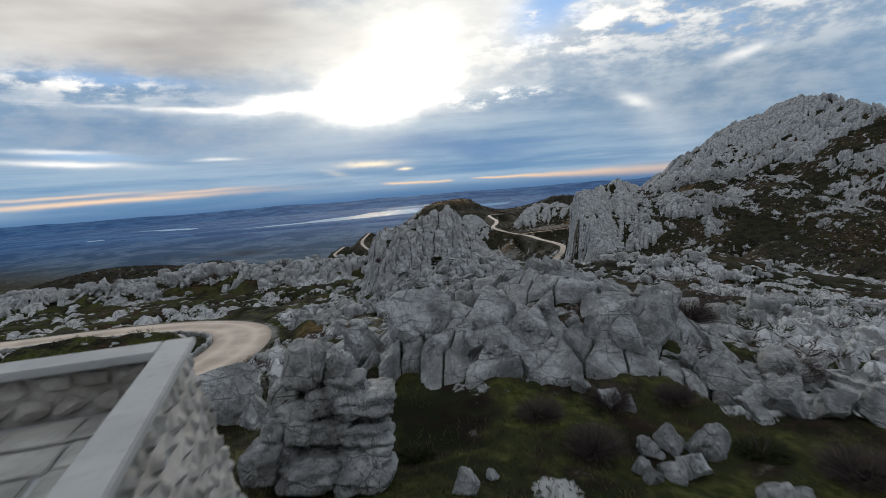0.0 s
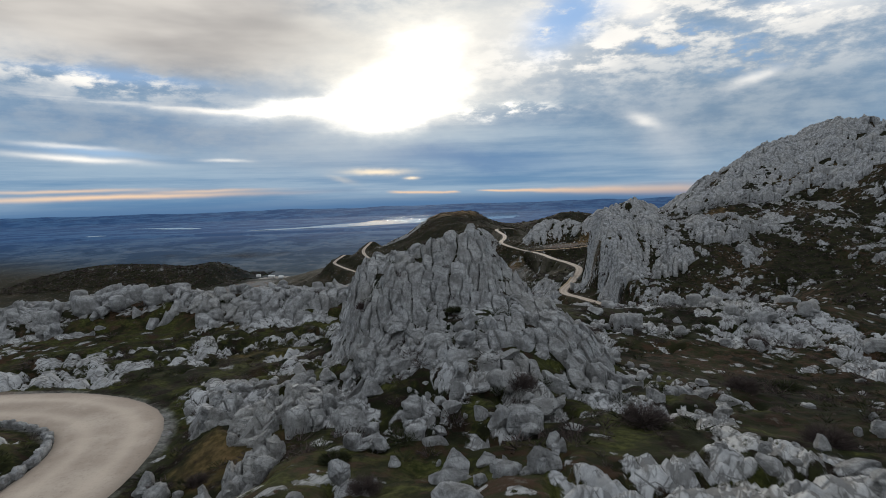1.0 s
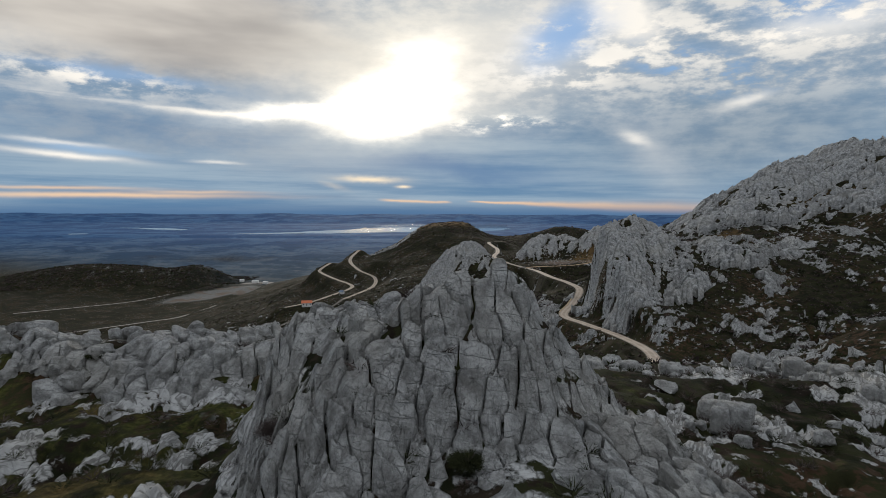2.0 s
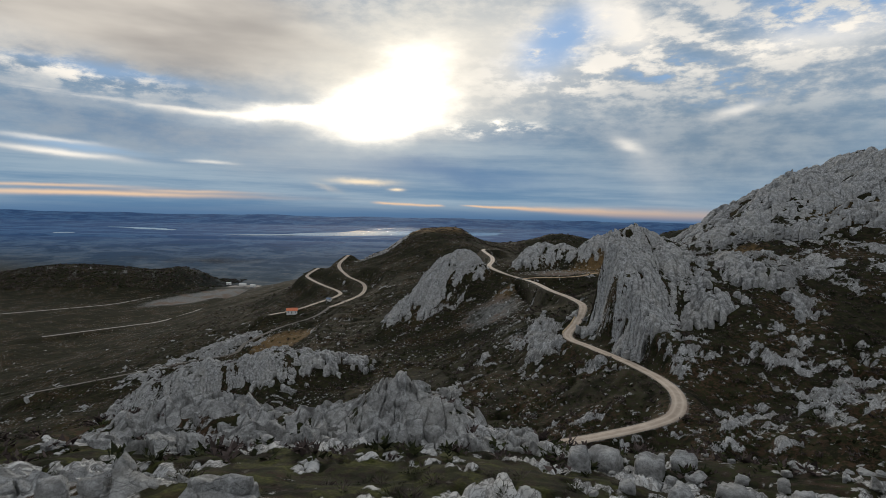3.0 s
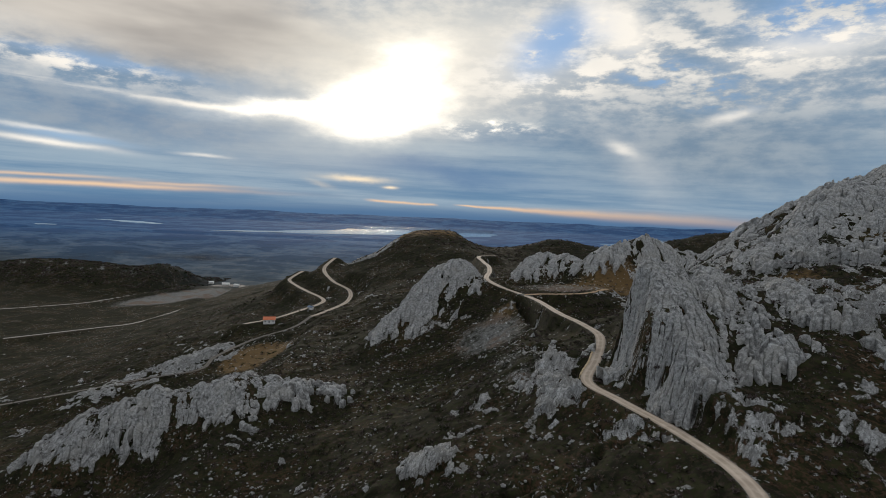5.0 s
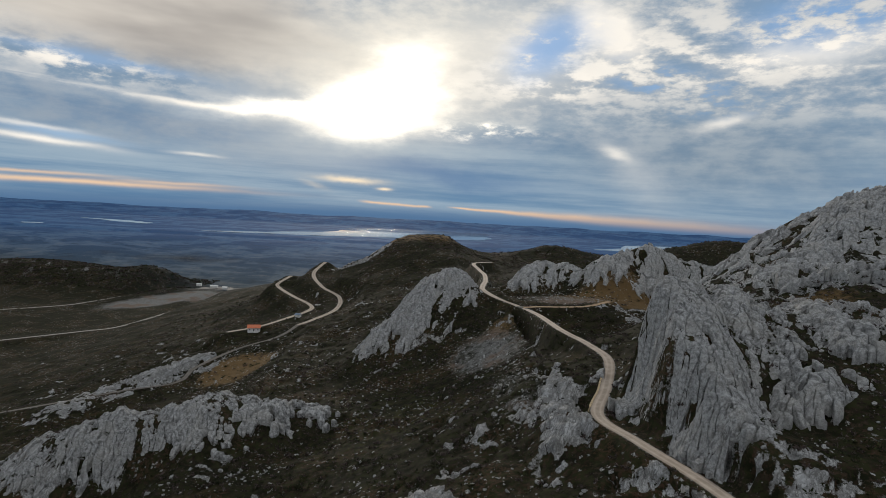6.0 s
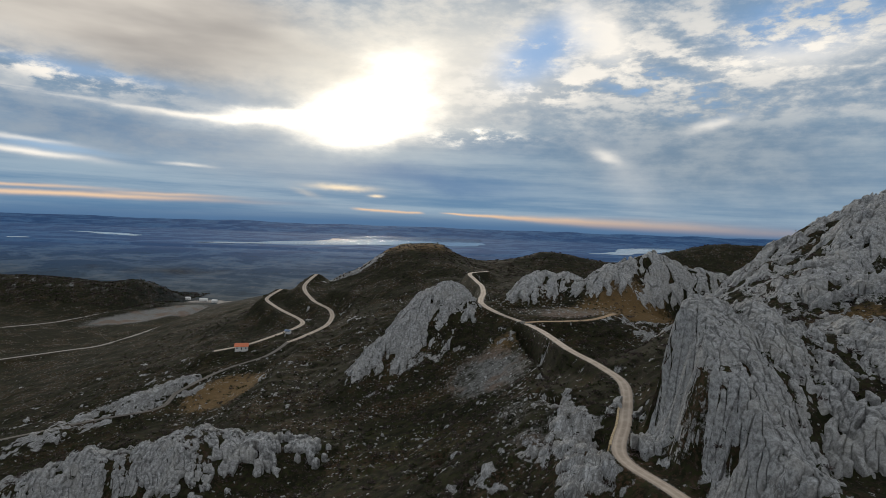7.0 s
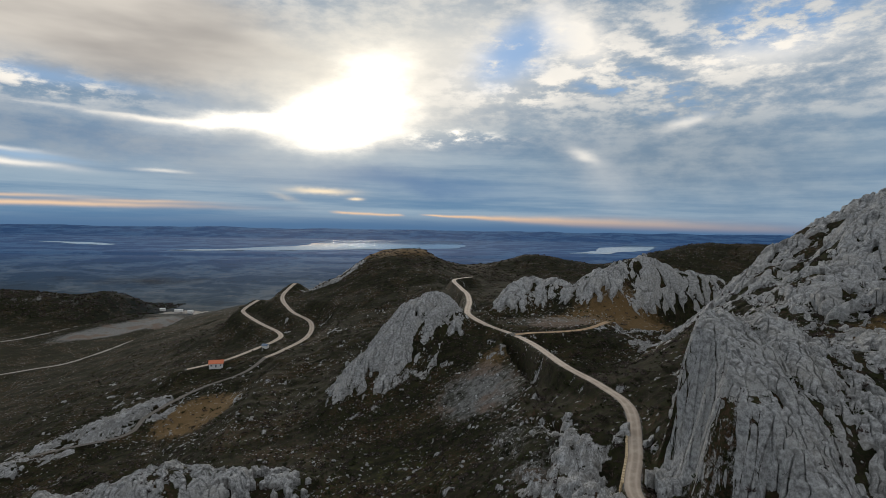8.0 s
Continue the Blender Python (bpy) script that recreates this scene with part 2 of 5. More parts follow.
def make_ground_material():
    """Hillside: limestone where the mask says rock; soil, dead grass, turf and scree elsewhere."""
    m, tr, b = material("karst_hillside")
    pos = position(tr)
    c_rock, relief = limestone(tr, pos)

    def mask(name):
        n = tr.nodes.new("ShaderNodeAttribute")
        n.attribute_name = name
        return X(tr, n.outputs["Fac"])

    rock, scree, turf, far, dry = mask("rock"), mask("scree"), mask("turf"), mask("far"), mask("dry")
    n1 = tex_noise(tr, pos, 0.035, 5, 0.6)
    n2 = tex_noise(tr, pos, 0.35, 6, 0.65)
    n3 = tex_noise(tr, pos, 2.6, 4, 0.65)
    n5 = tex_noise(tr, pos, 0.75, 5, 0.7)
    n6 = tex_noise(tr, pos, 0.19, 4, 0.6)
    soil = blend(tr, n2.step(0.35, 0.68), (0.012, 0.009, 0.0065), (0.036, 0.027, 0.019))
    soil = blend(tr, n1.step(0.45, 0.62) * 0.75, soil, (0.062, 0.036, 0.021))
    # low evergreen mats and heath between the bushes
    mat = blend(tr, n6.step(0.4, 0.6), (0.009, 0.011, 0.005), (0.024, 0.026, 0.0105))
    soil = blend(tr, n5.step(0.43, 0.53) * 0.9, soil, mat)
    soil = blend(tr, n5.step(0.37, 0.31) * 0.4, soil, (0.10, 0.092, 0.08))
    green = blend(tr, n3.step(0.35, 0.7), (0.022, 0.026, 0.007), (0.068, 0.068, 0.020))
    ground = blend(tr, (turf + (n2 - 0.5) * 1.4).step(0.42, 0.66), soil, green)
    ground = blend(tr, n5.step(0.38, 0.31) * 0.22, ground, (0.12, 0.11, 0.09))
    ground = blend(tr, (dry + (n2 - 0.5) * 0.9).step(0.35, 0.7), ground, blend(tr, n3.step(0.3, 0.7), (0.085, 0.058, 0.026), (0.17, 0.105, 0.05)))
    # small stones strewn over the soil
    vor = tr.nodes.new("ShaderNodeTexVoronoi")
    vor.inputs["Scale"].default_value = 0.62
    tr.links.new(warped(tr, pos, 0.9, 2.2), vor.inputs["Vector"])
    sepc = tr.nodes.new("ShaderNodeSeparateColor")
    tr.links.new(vor.outputs["Color"], sepc.inputs[0])
    stone = (X(tr, vor.outputs["Distance"]) + (n3 - 0.5) * 0.7).step(0.40, 0.30) * (X(tr, sepc.outputs[0]) + (n1 - 0.5) * 1.6 + scree * 0.3).step(0.86, 0.92)
    ground = blend(tr, stone * 0.7, ground, c_rock)
    gravel = blend(tr, n3.step(0.3, 0.7), (0.095, 0.092, 0.087), (0.265, 0.258, 0.245))
    gravel = blend(tr, n1.step(0.50, 0.62) * 0.7, gravel, (0.15, 0.095, 0.065))
    ground = blend(tr, (scree + (n2 - 0.5) * 0.9 + (n1 - 0.5) * 0.7).step(0.40, 0.75) * 0.85, ground, gravel)
    n4 = tex_noise(tr, pos, 1.0, 5, 0.7)
    edge = (rock + (n3 - 0.5) * 0.5 + (n2 - 0.5) * 0.6 + (n4 - 0.5) * 0.9).step(0.36, 0.58)
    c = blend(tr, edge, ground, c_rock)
    # the distant plain: woods and pale fields, their blue a distance haze painted in
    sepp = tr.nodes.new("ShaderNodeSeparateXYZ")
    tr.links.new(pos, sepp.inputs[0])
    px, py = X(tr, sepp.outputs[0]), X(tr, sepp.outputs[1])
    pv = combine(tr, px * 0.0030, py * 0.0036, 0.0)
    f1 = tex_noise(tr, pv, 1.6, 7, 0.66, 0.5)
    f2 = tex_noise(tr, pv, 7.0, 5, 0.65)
    # share of the blue haze mixed into the base colours, growing with y
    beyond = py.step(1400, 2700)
    hazy_woods = blend(tr, beyond, (0.034, 0.058, 0.082), (0.019, 0.070, 0.180))
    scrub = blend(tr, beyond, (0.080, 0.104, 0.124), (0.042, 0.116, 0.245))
    plain = blend(tr, f1.step(0.44, 0.56), hazy_woods, scrub)
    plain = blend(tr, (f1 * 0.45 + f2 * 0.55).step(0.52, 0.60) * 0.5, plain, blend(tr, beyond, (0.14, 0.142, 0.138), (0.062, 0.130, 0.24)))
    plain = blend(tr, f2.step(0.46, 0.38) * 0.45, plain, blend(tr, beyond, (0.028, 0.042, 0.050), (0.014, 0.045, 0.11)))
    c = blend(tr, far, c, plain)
    tr.links.new(c, b.inputs["Base Color"])
    b.inputs["Roughness"].default_value = 0.95
    b.inputs["Specular IOR Level"].default_value = 0.04
    h = relief * edge + (n3 * 0.6 + stone * 0.9) * (edge * -1.0 + 1.0)
    set_bump(tr, b, h, 0.6, 0.24)
    return m


def make_gravel_material(name, light, dark, ruts=True):
    m, tr, b = material(name)
    pos = position(tr)
    n1, n2 = tex_noise(tr, pos, 0.25, 5, 0.6), tex_noise(tr, pos, 5.0, 5, 0.7)
    c = blend(tr, n1.step(0.35, 0.68), dark, light)
    c = blend(tr, n2.step(0.5, 0.72) * 0.45, c, tuple(v * 0.55 for v in dark))
    if ruts:
        n = tr.nodes.new("ShaderNodeAttribute")
        n.attribute_name = "across"
        a = X(tr, n.outputs["Fac"]).op("ABSOLUTE")
        rut = ((a - 0.45) * (a - 0.45) * -30.0).exp()
        c = blend(tr, rut * 0.5, c, tuple(min(1, v * 1.25) for v in light))
        c = blend(tr, (a + (n1 - 0.5) * 0.5).step(0.75, 1.05) * 0.7, c, tuple(v * 0.6 for v in dark))
    tr.links.new(c, b.inputs["Base Color"])
    b.inputs["Roughness"].default_value = 0.95
    set_bump(tr, b, n2 + n1, 0.5, 0.05)
    return m


def make_plain_material(name, base, second, scale, rough=0.85, bump=0.05):
    m, tr, b = material(name)
    pos = position(tr)
    n1, n2 = tex_noise(tr, pos, scale, 5, 0.6), tex_noise(tr, pos, scale * 9, 4, 0.65)
    c = blend(tr, n1.step(0.3, 0.7), base, second)
    c = blend(tr, n2.step(0.5, 0.75) * 0.4, c, tuple(v * 0.6 for v in base))
    tr.links.new(c, b.inputs["Base Color"])
    b.inputs["Roughness"].default_value = rough
    set_bump(tr, b, n1 + n2 * 0.5, 0.6, bump)
    return m


def make_water():
    m, tr, b = material("lake_water")
    b.inputs["Base Color"].default_value = (0.10, 0.16, 0.20, 1)
    b.inputs["Roughness"].default_value = 0.025
    b.inputs["IOR"].default_value = 1.33
    pos = position(tr)
    ripple = tex_noise(tr, pos, 0.004, 3, 0.6)
    tr.links.new((ripple.step(0.4, 0.6) * 0.02 + 0.035).socket, b.inputs["Roughness"])
    return m


def make_shrub(name, a, b2):
    m, tr, b = material(name)
    n = tr.nodes.new("ShaderNodeNewGeometry")
    c = blend(tr, X(tr, n.outputs["Random Per Island"]), a, b2)
    tr.links.new(c, b.inputs["Base Color"])
    b.inputs["Roughness"].default_value = 0.9
    b.inputs["Specular IOR Level"].default_value = 0.2
    return m


ROCK, GROUND = make_rock_material(), make_ground_material()
ROAD = make_gravel_material("pale_gravel_road", (0.44, 0.36, 0.285), (0.30, 0.235, 0.18))
TRACK = make_gravel_material("dirt_track", (0.15, 0.13, 0.11), (0.10, 0.085, 0.072))
LANE = make_gravel_material("grey_lane", (0.26, 0.235, 0.205), (0.18, 0.16, 0.14))
EARTH = make_gravel_material("ochre_earth", (0.36, 0.24, 0.13), (0.24, 0.15, 0.085))
CONCRETE = make_plain_material("grey_concrete", (0.25, 0.247, 0.24), (0.32, 0.316, 0.305), 0.9, 0.8, 0.01)
MASONRY = make_plain_material("rough_masonry", (0.20, 0.18, 0.155), (0.42, 0.39, 0.35), 2.2, 0.95, 0.05)
PAVING = make_plain_material("worn_paving", (0.19, 0.18, 0.16), (0.36, 0.34, 0.30), 1.6, 0.9, 0.03)
OCHRE = make_plain_material("ochre_retaining_stone", (0.42, 0.31, 0.18), (0.55, 0.43, 0.27), 0.8, 0.9, 0.05)
ROOF = make_plain_material("orange_roof_tiles", (0.52, 0.13, 0.06), (0.62, 0.20, 0.09), 1.2, 0.8, 0.03)
PLASTER = make_plain_material("pale_plaster", (0.62, 0.60, 0.57), (0.72, 0.70, 0.67), 0.8, 0.85, 0.01)
DARK = make_plain_material("dark_opening", (0.03, 0.03, 0.035), (0.05, 0.05, 0.055), 1.0, 0.4, 0.005)
CARPAINT = make_plain_material("dull_blue_paint", (0.10, 0.15, 0.22), (0.13, 0.18, 0.26), 0.6, 0.35, 0.002)
WATER = make_water()
TWIG = make_shrub("bare_twigs", (0.022, 0.016, 0.014), (0.105, 0.078, 0.070))
LEAF = make_shrub("evergreen_scrub", (0.010, 0.013, 0.005), (0.046, 0.050, 0.018))
GRASS = make_shrub("dry_grass", (0.075, 0.060, 0.026), (0.045, 0.052, 0.016))

# ---- terrain shape ----


def hash2(ix, iy, seed):
    n = ix.astype(np.int64).astype(np.uint32) * np.uint32(374761393) + iy.astype(np.int64).astype(np.uint32) * np.uint32(668265263) + np.uint32(seed * 974711 + 12345)
    n = (n ^ (n >> np.uint32(13))) * np.uint32(1274126177)
    n = (n ^ (n >> np.uint32(15))) * np.uint32(2246822519)
    return ((n ^ (n >> np.uint32(16))) >> np.uint32(8)).astype(np.float32) / np.float32(16777216.0)


def smooth(t):
    t = np.clip(t, 0, 1)
    return t * t * (3 - 2 * t)


def ramp(v, a, b):
    return smooth((v - a) / (b - a))


def vnoise(x, y, seed):
    ix, iy = np.floor(x), np.floor(y)
    fx, fy = smooth(x - ix), smooth(y - iy)
    a, b = hash2(ix, iy, seed), hash2(ix + 1, iy, seed)
    c, d = hash2(ix, iy + 1, seed), hash2(ix + 1, iy + 1, seed)
    return (a + (b - a) * fx) * (1 - fy) + (c + (d - c) * fx) * fy


def fbm(x, y, seed, octaves=4):
    total, amp, norm = 0, 1.0, 0.0
    for i in range(octaves):
        total = total + amp * vnoise(x * 2**i + 17.3 * i, y * 2**i - 9.1 * i, seed + i)
        norm, amp = norm + amp, amp * 0.5
    return total / norm


def hash3(ix, iy, iz, seed):
    return hash2(ix + iz * 57, iy - iz * 131, seed)


def blocks(x, y, z, seed):
    """Jointed rock in space, in units of one block: uneven blocks, rounded, with clefts between."""
    ix, iy, iz = np.floor(x), np.floor(y), np.floor(z)
    f1, f2 = np.full(x.shape, 9.0), np.full(x.shape, 9.0)
    wx, wy, wz = ix.copy(), iy.copy(), iz.copy()
    for i in (-1, 0, 1):
        for j in (-1, 0, 1):
            for k in (-1, 0, 1):
                cx, cy, cz = ix + i, iy + j, iz + k
                d = (cx + hash3(cx, cy, cz, seed) - x) ** 2 + (cy + hash3(cx, cy, cz, seed + 1) - y) ** 2 + (cz + hash3(cx, cy, cz, seed + 2) - z) ** 2
                near = d < f1
                f2 = np.where(near, f1, np.minimum(f2, d))
                wx, wy, wz = np.where(near, cx, wx), np.where(near, cy, wy), np.where(near, cz, wz)
                f1 = np.where(near, d, f1)
    f1, f2 = np.sqrt(f1), np.sqrt(f2)
    # each block has its own height and a slightly tilted face; the joints are narrow and deep
    h = [hash3(wx, wy, wz, seed + n) for n in range(7)]
    tilt = (x - wx - h[0]) * (h[4] - 0.5) + (y - wy - h[1]) * (h[5] - 0.5) + (z - wz - h[2]) * (h[6] - 0.5)
    gap = f2 - f1
    return 0.55 * h[3] + 0.8 * tilt - 0.35 * f1 * f1, np.exp(-((gap / 0.13) ** 2)) + 0.45 * np.exp(-gap / 0.22)


def flutes(a, b, size, seed, octaves):
    """Rounded ribs parted by narrow grooves; a runs across them, b along them."""
    total, amp, norm = 0, 1.0, 0.0
    for n in range(octaves):
        wave = np.abs(2 * vnoise(a / size * 2**n + 3.1 * n, b / (5.5 * size) * 1.6**n, seed + n) - 1)
        total, norm, amp = total + amp * (1 - np.exp(-wave / 0.22)), norm + amp, amp * 0.58
    return total / norm - 0.72


def rock_relief(x, y, z, west):
    """How far jointed and fluted limestone stands out of its mean surface, in metres, and where its clefts are."""
    out, cleft = np.zeros(x.shape), np.zeros(x.shape)
    for part_of, sizes, depth, cut in ((y < 185, (3.4, 1.5, 0.75), (0.9, 0.5, 0.22), (0.6, 0.42, 0.16)), (y >= 185, (16.0, 6.0, 2.6), (2.2, 1.0, 0.5), (1.0, 0.9, 0.5))):
        i = np.nonzero(part_of)[0]
        if not len(i):
            continue
        near = sizes[0] < 10
        px, py, pz = x[i], y[i], z[i]
        total, open_joint = np.zeros(px.shape), np.zeros(px.shape)
        for n, (size, amp, groove) in enumerate(zip(sizes, depth, cut)):
            wob = 0.2 * size
            wx = px + wob * (fbm(px / size / 1.6, (py + pz) / size / 1.6, 200 + n, 3) - 0.5) * 2
            wy = py + wob * (fbm(py / size / 1.6, (px - pz) / size / 1.6, 210 + n, 3) - 0.5) * 2
            u, v, w = (wx * 0.88 + wy * 0.47) + 0.28 * pz, (wy * 0.88 - wx * 0.47), pz + 0.22 * wx
            lift, joint = blocks(u / size, v / (1.7 * size), w / (2.0 * size), 300 + 10 * n)
            total += amp * lift - groove * joint
            open_joint = np.maximum(open_joint, joint * ((1.0 if near else 0.5), 0.8, 0.45)[n])
        # flutes down the face of the crags, along the dip on the mountain
        s = 1.6 if near else 5.2
        east = ramp(px + 0.4 * (py - 330), 125, 160)
        wob = s * 0.9 * (fbm(px / s / 4, (py + pz) / s / 4, 220, 3) - 0.5)
        a1, b1 = px * 0.88 - py * 0.36 - pz * 0.20 + wob, py * 0.85 + px * 0.36 + pz
        a2, b2 = py * 0.88 - pz * 0.55 + px * 0.12 + wob, px + 0.6 * pz
        ribs = flutes(a1, b1, s, 230, 3) * (1 - east) + flutes(a2, b2, s * 1.15, 240, 3) * east
        w = west[i]
        ribs = ribs * (1 - w) + flutes(py * 0.85 + px * 0.3 + pz * 0.3 + wob, pz - 0.3 * py, s, 250, 3) * w
        if not near:
            # large lobes parted by gullies
            total += 5.0 * flutes(a1 + (a2 - a1) * east, b1 + (b2 - b1) * east, 15.0, 260, 1)
        if near:
            # bedding ledges
            t = pz / 1.15 + 0.16 * px + 1.0 * fbm(px / 6, py / 6, 240, 2)
            f = t - np.floor(t)
            total += 0.22 * (np.minimum(f * 1.25, 1) - 3.0 * np.clip(f - 0.8, 0, 0.2) - 0.4) * fbm(px / 3, py / 3 + pz / 2, 244, 2) * 2
        out[i] = total + (0.55 if near else 5.0) * ribs
        cleft[i] = open_joint
    return out, cleft


def smax(a, b, k):
    h = np.clip(0.5 + 0.5 * (a - b) / k, 0, 1)
    return b + (a - b) * h + k * h * (1 - h)


def bump(x, y, cx, cy, rx, ry, turn=0.0, power=2.0):
    """A hill of height 1 with its axes turned by that many degrees."""
    c, s = math.cos(radians(turn)), math.sin(radians(turn))
    u, v = (x - cx) * c + (y - cy) * s, (y - cy) * c - (x - cx) * s
    return np.exp(-(((u / rx) ** 2 + (v / ry) ** 2) ** (power / 2)))


def plain_height(x, y):
    z = np.interp(y, [900, 1500, 2300, 4050, 4700], [-190, -188, -136, -132, -74])
    return z + (fbm(x / 260, y / 420, 61, 4) - 0.5) * np.interp(y, [1000, 1900, 2400, 4000, 4500], [16, 14, 3, 3, 20])


def rough_height(x, y):
    """Land form without the rocks: the mountainside, the near ridge, hills, and the plain."""
    # mountainside rising to the east
    west_slope = 0.2 + 0.05 * ramp(y, 560, 680)
    near_side = np.where(x > -80, -75 + 0.42 * x, -108.6 + west_slope * (x + 80))
    near_side = np.where(x > 290, 46.8 - 0.55 * (x - 290), near_side)
    near_side = near_side - 0.35 * np.clip((x - 120) / 100, 0, 1) * np.clip(430 - y, 0, 260)
    # the bench over the road: a steep west and north-west wall, a rock shelf behind it
    u, v = x - 110, y - 330
    v = v - ramp(x, 168, 132) * np.maximum(0, v - 16)
    shelf = -18.3 - 0.02 * u + 0.33 * v + 0.0013 * u * u - 0.0017 * u * v + 5.5 * bump(x, y, 84, 338, 11, 30, -6, 2.4) - 8 * bump(x, y, 97, 300, 18, 13, 0, 2.4)
    wall = np.minimum(x - 79 + 8 * (fbm(y / 14, x / 30, 71, 3) - 0.5), (73 * (x - 84) - 52 * (y - 352)) / 89.6 + 7 * (fbm(x / 16, y / 16, 72, 3) - 0.5))
    near_side = near_side + (shelf - near_side) * ramp(wall, -9, 1) * ramp(y, 205, 255) * ramp(y, 440, 402) * ramp(x, 240, 185)
    back = np.where(x > 0, -75 + 0.42 * np.minimum(x, 45), -75 + 0.25 * x) - 0.03 * np.clip(x - 60, 0, 900)
    side = near_side + (back - near_side) * np.where(x > 60, ramp(y - np.clip(400 + 0.7 * (x - 100), 400, 480), 0, 85), ramp(y, 560, 680))
    # near ridge that the camera leaves
    crest = np.interp(y, [-90, 0, 12, 22, 30, 55, 80, 115, 150, 170, 200, 240, 300], [-2, -0.4, -0.4, -1.0, -1.7, -6.5, -9.5, -9.5, -18.5, -27, -46, -66, -95])
    ridge = crest - 0.13 * np.clip(x, 0, 400) - 0.03 * np.clip(-x, 0, 95) - 0.75 * np.clip(-x - 95, 0, 400)
    ridge = ridge - 0.42 * np.clip(-x - 9.5, 0, 13) * ramp(y, 16, 30) * ramp(y, 68, 56)
    z = smax(ridge, side, 9.0)
    # hills
    z = z + 52 * bump(x, y, -12, 1000, 74, 210) + 24 * bump(x, y, -150, 900, 80, 100)
    z = z + 70 * bump(x, y, 465, 1090, 125, 150) + 27 * bump(x, y, 225, 1090, 75, 110) + 78 * bump(x, y, 665, 930, 165, 150) + 4 * bump(x, y, 245, 480, 60, 30)
    z = z - 9 * bump(x, y, 12, 450, 45, 75)
    z = z + 13 * bump(x, y, 125, 555, 75, 62, 0, 4.0)
    z = z + (fbm(x / 42, y / 42, 3, 4) - 0.5) * 7 * ramp(y, 120, 320) + (fbm(x / 9, y / 9, 8, 3) - 0.5) * 1.6
    far = ramp(y + 0.35 * x, 1130, 1500)
    p = plain_height(x, y)
    z = smax(z + (p - 40 - z) * far, p, 12.0)
    # the dark hill over the plain
    return z + 45 * bump(x, y, -800, 1440, 265, 110, -14, 2.4) + 26 * bump(x, y, -575, 1432, 60, 60)


def rocky(x, y):
    """Where rock breaks through, 0 to 1, and the height of the outcrops there."""
    p, h = np.zeros(x.shape), np.zeros(x.shape)
    wx, wy = x + 5 * (fbm(x / 9, y / 9, 21, 3) - 0.5), y + 5 * (fbm(x / 9 + 50, y / 9, 22, 3) - 0.5)

    def crop(cx, cy, rx, ry, height, turn=0.0, power=3.0, rock=0.75):
        nonlocal p, h
        g = bump(wx, wy, cx, cy, rx, ry, turn, power)
        p, h = np.maximum(p, rock * np.minimum(1, 1.5 * g)), h + height * g

    # near ridge
    crop(2.0, 24, 6.5, 7.5, 2.6, rock=1.0)
    crop(7.5, 30, 6, 8, 1.8)
    crop(-4.5, 88, 8.5, 9, 8.2, 0, 4, 1.1)
    crop(-0.5, 87.5, 4.5, 4.5, 2.6, 0, 2, 1.1)
    crop(0.5, 88, 1.5, 1.7, 1.4, 0, 4)
    crop(-7.2, 88.5, 6.2, 6.5, 0.8, 0, 4, 1.1)
    crop(-10.2, 89, 2.4, 5, 1.0, 0, 4, 1.1)
    crop(4.4, 85, 3.0, 5, 0.9, 0, 3, 1.1)
    crop(-1.5, 76.5, 7.5, 6, 1.4, 0, 3, 1.1)
    crop(5.5, 81, 6.5, 8, 3.6, rock=1.05)
    crop(-1, 73, 9, 7, 1.6, rock=0.55)
    crop(-20, 111, 9, 7, 2.6)
    crop(-36, 112, 9, 6, 2.8)
    crop(-49, 112, 8, 7, 3.0)
    crop(-64, 111, 9, 7, 2.2)
    crop(-82, 108, 11, 8, 2.6)
    crop(-4, 152, 9, 8, 4.6)
    crop(-18, 154, 9, 7, 2.2)
    crop(-32, 156, 10, 8, 3.2)
    crop(-17, 146, 27, 9, 0, 0, 4.0, 0.9)
    crop(8, 48, 9, 12, 1.6, rock=0.6)
    crop(27, 36, 15, 14, 1.2, rock=0.72)
    crop(48, 62, 14, 26, 1.2, rock=0.66)
    crop(26, 60, 20, 22, 1.5, rock=0.40)
    crop(44, 128, 18, 26, 2.6, 20, rock=0.5)
    crop(62, 100, 26, 30, 2.0, rock=0.48)
    # middle ground
    crop(-114, 420, 70, 24, 19, 9, 3.0, 0.9)
    crop(-152, 410, 46, 22, 15, 5, 3.0, 0.78)
    crop(-205, 588, 72, 26, 8, 42, 3.0, 0.66)
    crop(-200, 590, 52, 14, 4, 42, 3.0, 0.9)
    crop(2, 316, 10, 7, 5)
    crop(14, 568, 34, 30, 36, -30, 2.4, 0.92)
    crop(-24, 535, 22, 16, 7, 40, rock=0.6)
    crop(94, 336, 22, 38, 0, -12, 4.0, 1.1)
    crop(80, 301, 11, 12, 1, 20, 3.0, 0.9)
    crop(112, 303, 18, 10, 3, 10, 3.0, 0.5)
    crop(138, 318, 16, 10, 3, 20, 3.0, 0.6)
    crop(116, 372, 26, 12, 2, 50, 3.0, 0.85)
    crop(124, 343, 26, 17, 0, 15, 3.0, 0.72)
    crop(165, 340, 24, 16, 1, 15, 3.0, 0.56)
    crop(50, 336, 10, 14, 4, 0, rock=0.8)
    crop(210, 428, 24, 18, 10, 20, 3.0)
    crop(299, 468, 16, 14, 7, 0, 2.0)
    crop(118, 648, 40, 22, 30, 10, 3.0, 0.95)
    crop(166, 616, 38, 24, 36, 0, 3.0, 0.95)
    crop(232, 625, 55, 26, 43, 0, 3.0, 0.95)
    crop(-70, 930, 46, 30, 4, 30, rock=0.62)
